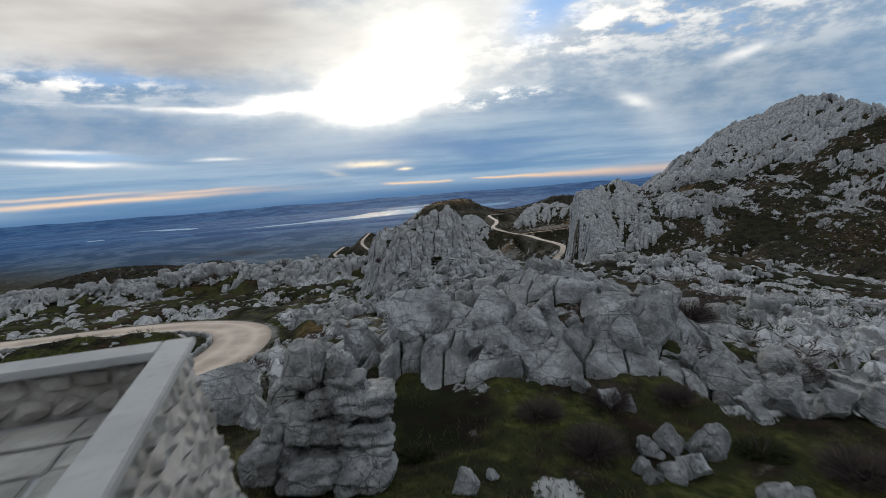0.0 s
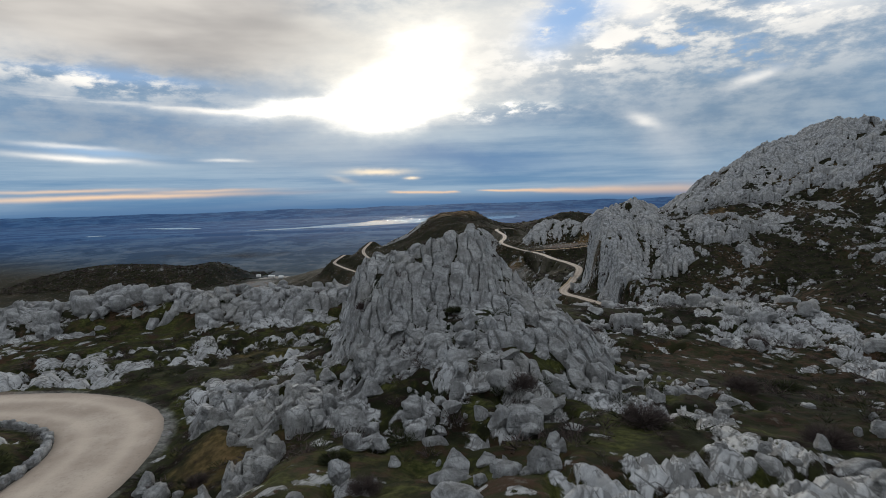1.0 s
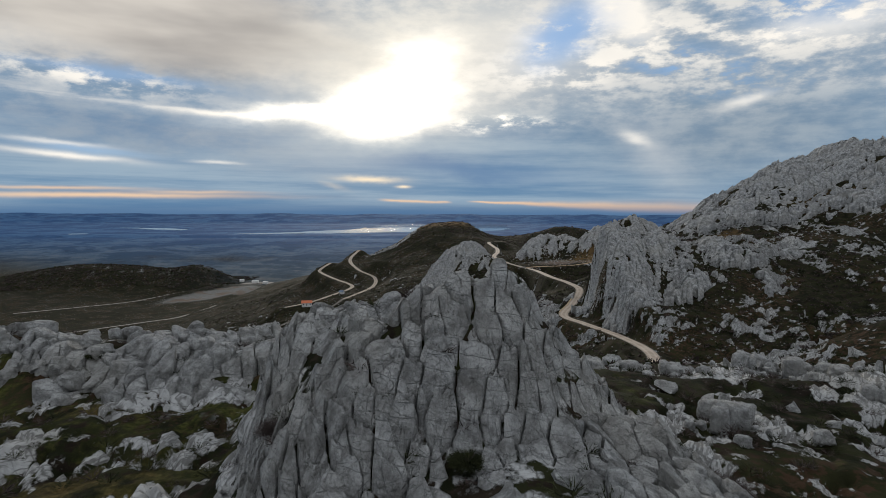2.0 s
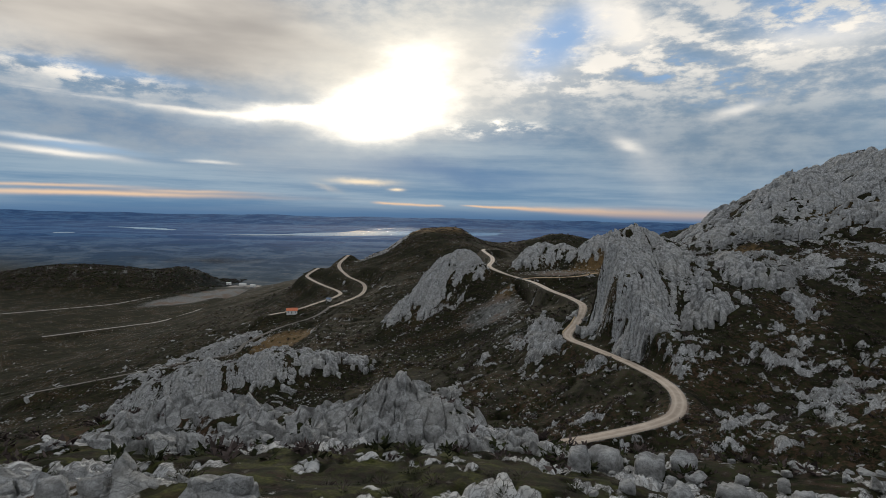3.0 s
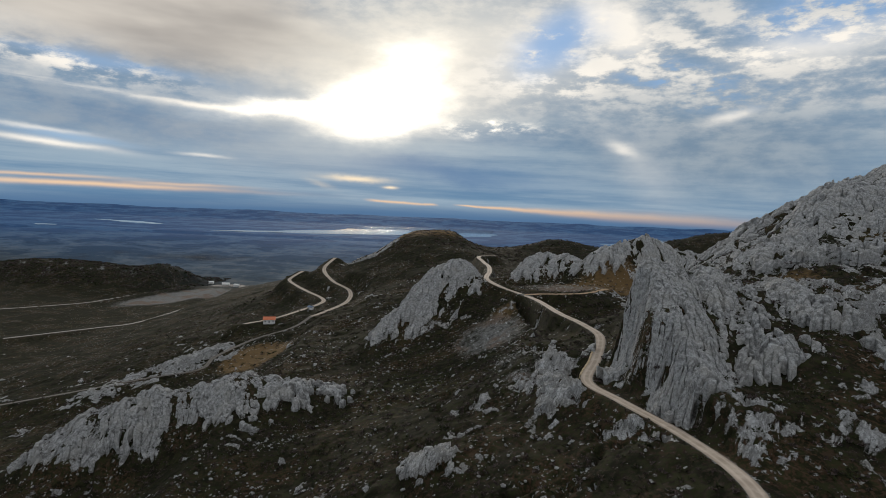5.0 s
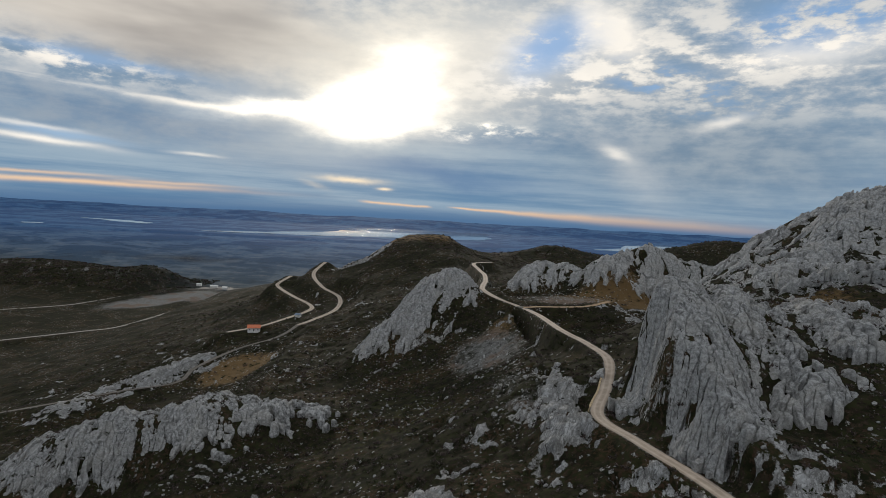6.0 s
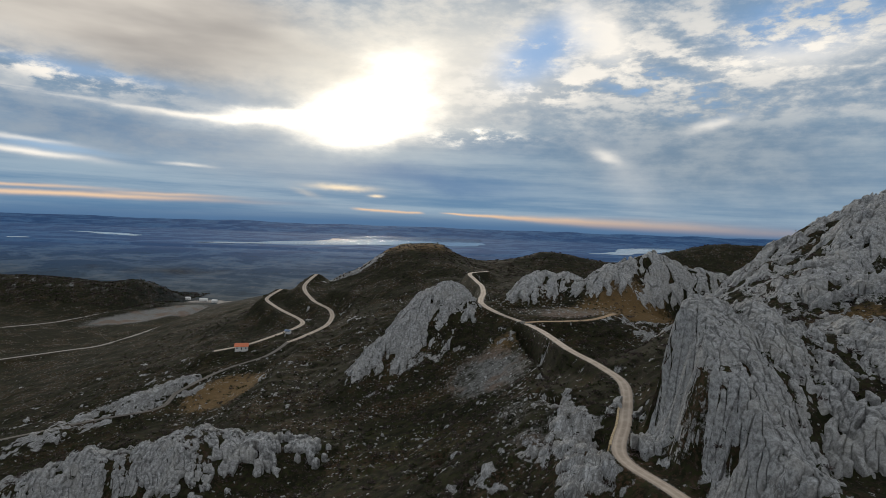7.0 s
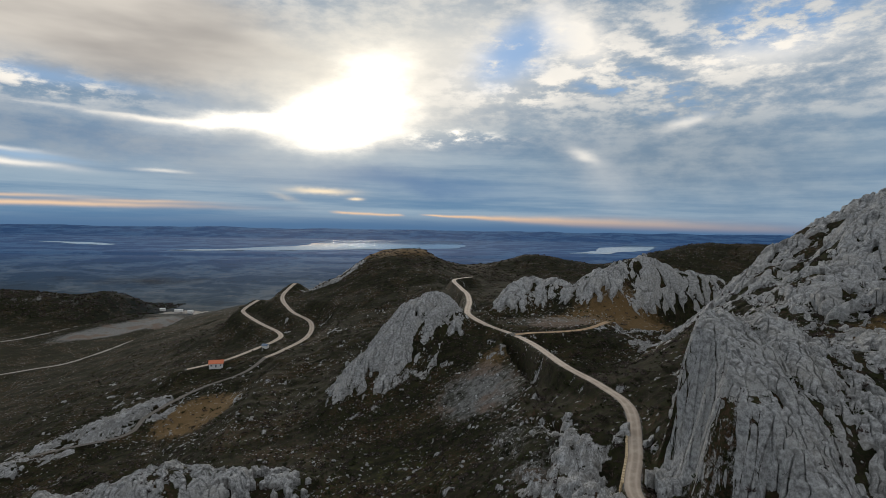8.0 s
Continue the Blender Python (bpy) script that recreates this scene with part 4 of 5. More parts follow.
def make_cairn_outcrop():
    """The stepped stack of joint-bounded blocks beside the wall."""
    base = (-3.2, 13.0, height(-3.2, 13.0) - 0.2)
    top = thing("rock_stack", base, "stacked grey limestone blocks with dark joints on scrubby ground", "rock")
    rnd = random.Random(5)
    # x, y, z of the front face's middle, width, height
    for k, (x, y, z, w, h) in enumerate(CAIRN):
        deep = max(0.8, w * 1.1)
        stone("block", BRICKS[k % len(BRICKS)], x, y + deep * 0.5, z, (w * 0.5, deep * 0.5, h * 0.49), rnd.uniform(-9, 9), rnd.uniform(-5, 5), top)
    # the blocks behind the front ones
    for level in range(6):
        z, r = base[2] + 0.3 + 0.47 * level, 1.0 - 0.15 * level
        for i in range(5):
            a = math.pi * (i + 0.3 * (level % 2)) / 4.3 - 0.1
            stone("block", BRICKS[(i + level) % len(BRICKS)], base[0] + r * 0.75 * math.cos(a), base[1] + 0.3 + r * 0.55 * math.sin(a), z, (0.55 * r, 0.5, 0.31), math.degrees(a) + 90 + rnd.uniform(-12, 12), rnd.uniform(-6, 6), top)


make_cairn_outcrop()


def near_boulders():
    """The single boulders round the start, each a thing."""
    rows = [(-8.0, 18.8, 1.7, 0), (-6.6, 17.6, 1.0, 1), (-9.8, 17.6, 1.3, 2), (-11.5, 18.4, 1.5, 3), (5.45, 14.3, 0.66, 1), (6.45, 14.1, 0.82, 2), (5.6, 13.1, 0.60, 4), (4.9, 12.7, 0.48, 0), (4.1, 12.5, 0.34, 3),
            (4.65, 13.7, 0.48, 2), (4.2, 12.1, 0.38, 1), (7.4, 11.7, 0.52, 1), (6.5, 10.9, 0.95, 2), (7.5, 10.9, 0.7, 3), (0.0, 11.2, 0.45, 3), (0.6, 12.0, 0.24, 2), (1.5, 18.2, 0.95, 3), (0.6, 18.7, 0.7, 4), (3.8, 17.0, 0.5, 2), (4.5, 16.4, 0.6, 4),
            (5.0, 16.2, 0.42, 1), (-1.4, 20.4, 1.85, 0), (-3.4, 20.6, 1.3, 2), (7.3, 21.0, 1.5, 3), (8.2, 22.6, 1.7, 2), (5.8, 20.0, 1.2, 0), (10.2, 17.2, 1.0, 3), (11.6, 17.0, 0.9, 4), (12.8, 16.4, 1.1, 2), (9.0, 18.8, 1.2, 1)]
    zs, _ = place_many([r[0] for r in rows], [r[1] for r in rows])
    for (x, y, size, k), z in zip(rows, zs):
        ob = stone("boulder", LARGE[k], x, y, z + size * 0.22, size, 67 * x + 31 * y, 8 * math.sin(x * 3))
        tagged(ob, "rounded pale grey limestone boulder sunk in dark turf", "boulder", "boulders by the house")


near_boulders()


def scatter_outcrop(name, label, cx, cy, rx, ry, count, sizes, seed, flat=0.3, need=0.3):
    """Blocks broken from an outcrop and lying on it, as its parts."""
    rnd = random.Random(seed)
    xs, ys = [], []
    while len(xs) < count * 4:
        a, r = rnd.uniform(0, 2 * math.pi), math.sqrt(rnd.random())
        xs.append(cx + rx * r * math.cos(a))
        ys.append(cy + ry * r * math.sin(a))
    z, rock = place_many(xs, ys)
    _, near = along_roads(np.array(xs), np.array(ys), z.copy())
    top = thing(name, (cx, cy, height(cx, cy)), label, "rock outcrop")
    made = 0
    for x, y, h, k, nr in zip(xs, ys, z, rock, near):
        if made >= count or nr < 1.5 or (k < need and rnd.random() > 0.25) or math.hypot(x + 3.2, y - 13) < 3.2 or (abs(x) < 9 and y < 17):
            continue
        size = sizes[0] + (sizes[1] - sizes[0]) * rnd.random() ** 2.4
        tall = rnd.uniform(0.75, 1.3)
        fine = size > 0.95 or y < 34 and size > 0.6
        square = rnd.random() < (0.5 if need > 0.2 else 0.15)
        me = rnd.choice(COLUMNS) if square else rnd.choice((SMALL if fine else PLAIN_SMALL) if rnd.random() > flat else (SLABS if fine else PLAIN_SLABS))
        stone("boulder", me, x, y, h + size * rnd.uniform(0.0, 0.3) + 0.25 * k, (size * rnd.uniform(0.7, 1.1), size * rnd.uniform(0.7, 1.1), size * tall * (0.8 if square else 1.0)), -28 + rnd.gauss(0, 14) if square else rnd.uniform(0, 360), rnd.uniform(-14, 14), top)
        made += 1


scatter_outcrop("rock_outcrop", "cracked pale limestone outcrop with rounded blocks", 3, 27, 14, 11, 90, (0.2, 0.7), 1)
scatter_outcrop("rock_outcrop", "low row of weathered limestone rocks beyond the bend", -45, 111, 48, 9, 130, (0.5, 1.7), 3)
scatter_outcrop("rock_outcrop", "scattered limestone rocks between patches of turf", -10, 62, 15, 18, 270, (0.25, 1.1), 4, need=0.1)
scatter_outcrop("rock_outcrop", "broken limestone pavement among grey bushes", 30, 62, 26, 30, 290, (0.2, 0.8), 6, need=0.2, flat=0.75)
scatter_outcrop("rock_outcrop", "limestone rocks on the falling shoulder of the ridge", 40, 122, 34, 30, 220, (0.4, 1.5), 7, need=0.3)


def cut_polygon(poly, n, d):
    """The part of a convex polygon on the side where p.n < d."""
    out = []
    for p, q in zip(poly, poly[1:] + poly[:1]):
        a, b = p[0] * n[0] + p[1] * n[1] - d, q[0] * n[0] + q[1] * n[1] - d
        if a <= 0:
            out.append(p)
        if (a < 0) != (b < 0):
            t = a / (a - b)
            out.append((p[0] + (q[0] - p[0]) * t, p[1] + (q[1] - p[1]) * t))
    return out


def joint_cells(wide, tall, pitch, rnd):
    """The joint pattern seen from above: cells round scattered sites on a field of wide by tall, in its own units."""
    nu, nv = int(wide / pitch) + 1, int(tall / pitch) + 1
    site = {(i, j): ((i + rnd.uniform(0.02, 0.98)) * pitch - wide / 2, (j + rnd.uniform(0.02, 0.98)) * pitch - tall / 2) for i in range(-2, nu + 2) for j in range(-2, nv + 2)}
    for i in range(nu):
        for j in range(nv):
            a = site[i, j]
            poly = [(a[0] + c * pitch * 2, a[1] + d * pitch * 2) for c, d in ((-1, -1), (1, -1), (1, 1), (-1, 1))]
            for k in range(-2, 3):
                for m in range(-2, 3):
                    b = site.get((i + k, j + m))
                    if b and b != a and poly:
                        n = (b[0] - a[0], b[1] - a[1])
                        poly = cut_polygon(poly, n, (n[0] * (a[0] + b[0]) + n[1] * (a[1] + b[1])) / 2)
            if len(poly) > 2:
                yield a, poly


RINGS = ((1.0, -2.2), (1.02, -0.8), (1.0, -0.22), (0.965, -0.06), (0.84, 0.0), (0.48, 0.02))


def jointed_crag(name, label, xr, yr, pitch, long, seed, turn=0.0, fan=0.0, rough=0.5, gap=0.035, keep=300, need=0.35, lobe=0.0):
    """A crag of tight joint-bounded blocks, drawn out down the slope, whose heads follow the land; parts of one outcrop."""
    rnd = random.Random(seed)
    mx, my = (xr[0] + xr[1]) / 2, (yr[0] + yr[1]) / 2
    c, s = math.cos(radians(turn)), math.sin(radians(turn))
    around, big = 18, max(1.0, pitch / 1.1)

    def place(u, v):
        v *= long
        u *= 1 + fan * (-v / (yr[1] - yr[0]))
        u += 0.35 * math.sin(v * 0.9 + u * 0.3) * pitch
        return mx + u * c - v * s, my + u * s + v * c

    blocks_at = []
    spread_u = abs(c) * (xr[1] - xr[0]) + abs(s) * (yr[1] - yr[0])
    spread_v = abs(s) * (xr[1] - xr[0]) + abs(c) * (yr[1] - yr[0])
    for a, poly in joint_cells(spread_u, spread_v / long, pitch, rnd):
        cu, cv = sum(p[0] for p in poly) / len(poly), sum(p[1] for p in poly) / len(poly)
        px, py = place(cu, cv)
        if not (xr[0] < px < xr[1] and yr[0] < py < yr[1]):
            continue
        size = max(0.2, min(math.hypot(p[0] - cu, p[1] - cv) for p in poly))
        edge = []
        total = sum(math.dist(p, q) for p, q in zip(poly, poly[1:] + poly[:1]))
        for p, q in zip(poly, poly[1:] + poly[:1]):
            n = max(1, round(around * math.dist(p, q) / total))
            edge += [(p[0] + (q[0] - p[0]) * k / n, p[1] + (q[1] - p[1]) * k / n) for k in range(n)]
        shrink = 1 - gap * rnd.uniform(0.5, 1.8) / size
        pts = [place(cu + (p[0] - cu) * r * shrink, cv + (p[1] - cv) * r * shrink) for r, _ in RINGS for p in edge] + [place(cu, cv)]
        blocks_at.append((pts, len(edge), place(cu, cv), size))
    xs, ys = np.array([p[0] for b in blocks_at for p in b[0]]), np.array([p[1] for b in blocks_at for p in b[0]])
    z = land(xs, ys)[0]
    if lobe:
        # large lobes, with gullies so deep that the scrub fills them
        bend = 9 * (fbm(xs / 30, ys / 30, 430 + seed, 3) - 0.5)
        z = z + lobe * (flutes(xs * c + ys * s + bend, ys * c - xs * s, 14.0, 431 + seed, 2) + 0.14) + (3 + 0.6 * lobe) * (fbm(xs / 15, ys / 15, 434 + seed, 3) - 0.5)
    # buttresses and gullies, and bedding ledges
    z = z + rough * big * flutes(xs * c + ys * s, ys * c - xs * s, 3.6 * big, 400 + seed, 2)
    z = z + rough * 3.4 * min(big, 1.6) * (fbm(xs / 4.2 / big, ys / 6.0 / big, 405 + seed, 3) - 0.5)
    t = z / 1.15 / big + 0.2 * xs / big + 1.2 * fbm(xs / 5 / big, ys / 5 / big, 410 + seed, 2)
    f = t - np.floor(t)
    z = z + rough * 1.15 * min(big, 1.4) * (np.minimum(f * 1.2, 1) - 5.0 * np.clip(f - 0.8, 0, 0.2) - 0.4)
    z = z + 0.32 * big * (fbm(xs / 0.7 / big, ys / 0.7 / big, 420 + seed, 3) - 0.5) + 0.10 * (fbm(xs / 0.22, ys / 0.22, 423 + seed, 2) - 0.5)
    mid = np.array([b[2] for b in blocks_at])
    rock = land(mid[:, 0], mid[:, 1])[1]
    top = thing(name, (mx, my, height(mx, my)), label, "rock outcrop")
    todo, at = [], 0
    for (pts, n, middle, size), k in zip(blocks_at, rock):
        here, at = slice(at, at + len(pts)), at + len(pts)
        lift, tx, ty = rnd.gauss(0.05, 0.4) * rough * size * 1.6, rnd.gauss(0, 0.16), rnd.gauss(0, 0.16)
        if k < need or rnd.random() < (0.015 if k > 0.85 else 0.2) or math.hypot(middle[0] + 3.2, middle[1] - 13) < 3.2:
            continue
        verts = []
        for q, (px, py, pz) in enumerate(zip(xs[here], ys[here], z[here])):
            low = RINGS[min(q // n, len(RINGS) - 1)][1] if q < len(pts) - 1 else 0.05
            low = low * min(1.0, 0.35 + 0.6 * size) * big if low > -0.5 else low * big
            wob = 0.07 * noise.noise(Vector((px * 1.4, py * 1.4, pz + low * 2))) if low < 0 else 0
            verts.append((px + wob - top.location.x, py + wob - top.location.y, pz + lift + low + tx * (px - middle[0]) + ty * (py - middle[1]) - top.location.z))
        faces = [(r * n + i, r * n + (i + 1) % n, (r + 1) * n + (i + 1) % n, (r + 1) * n + i) for r in range(len(RINGS) - 1) for i in range(n)]
        faces += [((len(RINGS) - 1) * n + i, (len(RINGS) - 1) * n + (i + 1) % n, len(verts) - 1) for i in range(n)]
        todo.append((middle[1], verts, faces))
    todo.sort(key=lambda b: b[0])
    rest_v, rest_f = [], []
    for n, (_, verts, faces) in enumerate(todo):
        if n < keep:
            me = bpy.data.meshes.new("block")
            me.from_pydata(verts, [], faces)
            me.polygons.foreach_set("use_smooth", [True] * len(faces))
            me.set_sharp_from_angle(angle=radians(48))
            part("block", me, ROCK, top)
        else:
            base = len(rest_v)
            rest_v += verts
            rest_f += [[base + i for i in f] for f in faces]
    if rest_v:
        me = bpy.data.meshes.new("rubble")
        me.from_pydata(rest_v, [], rest_f)
        me.polygons.foreach_set("use_smooth", [True] * len(rest_f))
        me.set_sharp_from_angle(angle=radians(48))
        tagged(part("rubble", me, ROCK, top, "further limestone blocks"), kind="stuff")


CRAGS = [("tall jointed limestone crag ending in a pinnacle", 1.0, 1.35, 31, 0.0, 0.35, 0.55, 0.048, 0.35, 0.0), ("rounded limestone mass split by dark joints", 1.05, 1.9, 32, -34.0, 0.0, 0.36, 0.04, 0.25, 0.0),
         ("pale whale-backed limestone at the end of the ridge", 1.3, 1.5, 33, -14.0, 0.0, 0.75, 0.045, 0.35, 0.0), ("row of rounded limestone blocks beyond the hairpin", 1.5, 1.4, 34, -8.0, 0.0, 0.6, 0.04, 0.45, 0.0),
         ("broken limestone pavement sloping between grey bushes", 1.15, 1.5, 35, -25.0, 0.0, 0.45, 0.045, 0.5, 0.0), ("clustered limestone blocks in dark turf", 0.85, 1.4, 36, -20.0, 0.0, 0.7, 0.05, 0.5, 0.0),
         ("massive fluted limestone crag over the gravel road", 2.0, 1.8, 37, -22.0, 0.0, 0.55, 0.06, 0.45, 5.5), ("long pale limestone back in the scrub below the road", 2.2, 1.5, 38, 12.0, 0.0, 0.6, 0.06, 0.5, 3.5),
         ("slanting limestone crag beside the road", 2.4, 1.7, 39, -35.0, 0.0, 0.7, 0.06, 0.4, 7.0), ("chain of rounded limestone knolls behind an old quarry", 3.6, 1.9, 40, -15.0, 0.0, 0.6, 0.07, 0.45, 3.5),
         ("ribbed limestone flank of the mountain", 2.8, 2.0, 41, -72.0, 0.0, 0.6, 0.07, 0.45, 8.0)]
for (a, b, c, d), (label, pitch, long, seed, turn, fan, rough, gap, need, lobe) in zip(BUILT, CRAGS):
    jointed_crag("rock_outcrop", label, (a, b), (c, d), pitch, long, seed, turn, fan, rough, gap, 300, need, lobe)


def joined(name, verts, faces, mats, label, category, index=None):
    me = bpy.data.meshes.new(name)
    me.from_pydata(verts, [], faces)
    for m in mats:
        me.materials.append(m)
    if index is not None:
        me.polygons.foreach_set("material_index", index)
    return tagged(new(name, me), label, category, kind="stuff")


def twig_cloud(rnd, centre, radius, tall, count, leaf):
    """Blades and twigs that fan out from a bush's foot; arrays of triangles."""
    out = []
    for _ in range(count):
        a, e = rnd.uniform(0, 2 * math.pi), rnd.uniform(0.15, 1.0)
        r0, r1 = rnd.uniform(0.15, 0.8), rnd.uniform(0.75, 1.05)
        d = Vector((math.cos(a) * math.sqrt(1 - e * e * 0.8) * radius, math.sin(a) * math.sqrt(1 - e * e * 0.8) * radius, e * tall))
        p, q = centre + d * r0, centre + d * r1 + Vector((rnd.uniform(-1, 1), rnd.uniform(-1, 1), rnd.uniform(-0.6, 0.8))) * radius * 0.22
        s = Vector((rnd.uniform(-1, 1), rnd.uniform(-1, 1), rnd.uniform(-1, 1))).normalized() * radius * leaf
        out.append((p + s, p - s, q))
    return out


def bush_field(name, label, mats, seed, count, xr, yr, size, blades, leaf, keep):
    rnd = random.Random(seed)
    xs = np.array([rnd.uniform(*xr) for _ in range(count)])
    ys = np.array([rnd.uniform(*yr) for _ in range(count)])
    z, rock, scree, turf, far, dry = land(xs, ys)
    _, near = along_roads(xs, ys, z.copy())
    clump = fbm(xs / 13, ys / 13, 91 + seed, 3)
    verts, faces, index = [], [], []
    for x, y, h, k, nr, c, s in zip(xs, ys, z, rock, near, clump, scree):
        if nr < 1.35 or c < keep or s > 0.45 or (k > 0.5 and rnd.random() > 0.35) or (x < 0 and y < 12) or abs(x) < 1 and y < 9:
            continue
        r = size[0] + (size[1] - size[0]) * rnd.random() ** 1.8
        m = 0 if rnd.random() < 0.6 else 1
        for tri in twig_cloud(rnd, Vector((x, y, h - 0.1)), r, r * rnd.uniform(0.6, 0.95), blades, leaf):
            faces.append((len(verts), len(verts) + 1, len(verts) + 2))
            verts += tri
            index.append(m)
    joined(name, verts, faces, mats, label, name, index)


bush_field("shrubs", "dark leafless bushes and low evergreen scrub between rocks", (TWIG, LEAF), 1, 5000, (-48, 66), (12, 128), (0.3, 1.15), 60, 0.035, 0.43)
bush_field("shrubs", "dark brown winter scrub covering the valley slope", (TWIG, LEAF), 2, 27000, (-240, 190), (130, 540), (0.6, 1.9), 16, 0.2, 0.40)
bush_field("shrubs", "thin dark scrub on the far hillside", (TWIG, LEAF), 3, 11000, (-330, 260), (500, 980), (0.9, 2.6), 9, 0.25, 0.40)
bush_field("shrubs", "low dark scrub over the farthest hills", (TWIG, LEAF), 5, 6500, (-60, 640), (880, 1180), (1.4, 3.4), 9, 0.27, 0.38)
bush_field("trees", "dark leafless wood covering the hill over the plain", (TWIG, LEAF), 4, 5000, (-1080, -480), (1300, 1560), (2.5, 5.5), 10, 0.28, 0.34)


def shrub_thing(x, y, r, seed, kind):
    """One bush beside the rocks: stems and a fuzz of twigs or leaves."""
    rnd = random.Random(seed)
    z = height(x, y)
    label = "bare dark purple-brown bush of fine twigs among rocks" if kind else "low dark green evergreen cushion among rocks"
    top = thing("shrub", (x, y, z - 0.05), label, "shrub", "bushes on the ridge")
    bm = bmesh.new()
    for i in range(9):
        a = rnd.uniform(0, 6.28)
        d = Vector((math.cos(a) * 0.6, math.sin(a) * 0.6, 0.9)).normalized() * r * 0.8
        side = d.cross(Vector((0, 0, 1))).normalized() * 0.02 * r
        up = d.cross(side).normalized() * 0.02 * r
        ring = [bm.verts.new(v) for v in (side, -side * 0.5 + up, -side * 0.5 - up)]
        tip = bm.verts.new(d)
        for k in range(3):
            bm.faces.new((ring[k], ring[(k + 1) % 3], tip))
    part("stems", bm, TWIG, top)
    bm = bmesh.new()
    for tri in twig_cloud(rnd, Vector((0, 0, 0)), r, r * (0.75 if kind else 0.45), 2400, 0.007 if kind else 0.022):
        bm.faces.new([bm.verts.new(v) for v in tri])
    part("brushwood" if kind else "foliage", bm, TWIG if kind else LEAF, top)


rnd_s = random.Random(77)
for i, (sx, sy, sr) in enumerate([(3.2, 13.2, 0.9), (2.2, 15.0, 0.8), (4.4, 16.3, 0.9), (7.8, 14.2, 0.9), (9.5, 13.0, 1.1), (8.6, 24.0, 1.3), (12.5, 20.5, 1.2), (-1.2, 13.8, 0.6), (6.6, 16.8, 0.8), (11.5, 27.0, 1.5),
                                  (-5.5, 52.0, 0.9), (-7.5, 56.0, 0.9), (2.5, 66.0, 1.5), (8.5, 60.0, 1.6), (-10, 83, 1.0), (-1.5, 79.5, 0.9), (11.0, 84.0, 1.5), (-13.0, 94.0, 1.3), (-26, 107, 1.1), (-33, 108, 1.3),
                                  (17, 58, 1.5), (22, 47, 1.4), (20, 72, 1.5), (28, 80, 1.7), (34, 96, 1.6), (14.5, 40, 1.2), (-16, 60, 0.8), (-13, 49, 0.9)]):
    shrub_thing(sx, sy, sr, i, i % 4 != 3)


def grass_patch():
    """Blades of short winter turf and dry tufts round the start."""
    rnd = random.Random(8)
    xs = np.array([rnd.uniform(-9, 15) for _ in range(15000)])
    ys = np.array([rnd.uniform(8, 24) for _ in range(15000)])
    z, rock, *_ = land(xs, ys)
    dense = fbm(xs / 2.0, ys / 2.0, 95, 3)
    verts, faces = [], []
    for x, y, h, k, c in zip(xs, ys, z, rock, dense):
        if k > 0.4 or c < 0.42:
            continue
        hgt = rnd.uniform(0.05, 0.16)
        a = rnd.uniform(0, 6.28)
        dx, dy = math.cos(a) * 0.022, math.sin(a) * 0.022
        faces.append((len(verts), len(verts) + 1, len(verts) + 2))
        verts += [(x - dx, y - dy, h - 0.02), (x + dx, y + dy, h - 0.02), (x + rnd.uniform(-0.09, 0.09), y + rnd.uniform(-0.09, 0.09), h + hgt)]
    joined("grass", verts, faces, (GRASS,), "short olive turf with dry tufts", "grass")


grass_patch()


def strewn_stones():
    """Loose stones over the slopes, too many to count."""
    rnd = random.Random(12)
    xs = np.array([rnd.uniform(-190, 230) for _ in range(16000)])
    ys = np.array([170 + 480 * rnd.random() ** 0.9 for _ in range(16000)])
    z, rock, scree, *_ = land(xs, ys)
    _, near = along_roads(xs, ys, z.copy())
    dense = fbm(xs / 28, ys / 28, 97, 3)
    src = bmesh.new()
    bmesh.ops.create_icosphere(src, subdivisions=1, radius=1.0)
    ball, tris = [v.co.copy() for v in src.verts], [[v.index for v in f.verts] for f in src.faces]
    src.free()
    verts, faces = [], []
    for x, y, h, k, nr, c, sc in zip(xs, ys, z, rock, near, dense, scree):
        if nr < 1.25 or (c < (0.56 if x < 20 else 0.50) and sc < 0.4):
            continue
        s = 0.16 + 0.8 * rnd.random() ** 5
        m = pose(x, y, h + 0.1 * s, rnd.uniform(-30, 30), rnd.uniform(-30, 30), rnd.uniform(0, 360))
        stretch = (s * rnd.uniform(0.9, 1.6), s, s * rnd.uniform(0.5, 0.9))
        n0 = len(verts)
        for p in ball:
            w = rnd.uniform(0.7, 1.2)
            verts.append(m @ Vector((p.x * stretch[0] * w, p.y * stretch[1] * w, p.z * stretch[2] * w)))
        faces += [[n0 + i for i in t] for t in tris]
    joined("stones", verts, faces, (ROCK,), "loose pale stones strewn over dark soil", "stones")


strewn_stones()


def box(bm, lo, hi, bevel=0.0):
    got = bmesh.ops.create_cube(bm, size=1.0)
    for v in got["verts"]:
        v.co = Vector([(a + b) / 2 + c * (b - a) for a, b, c in zip(lo, hi, v.co)])
    if bevel:
        bmesh.ops.bevel(bm, geom=list({e for v in got["verts"] for e in v.link_edges}), offset=bevel, segments=2, affect="EDGES")
    return got["verts"]


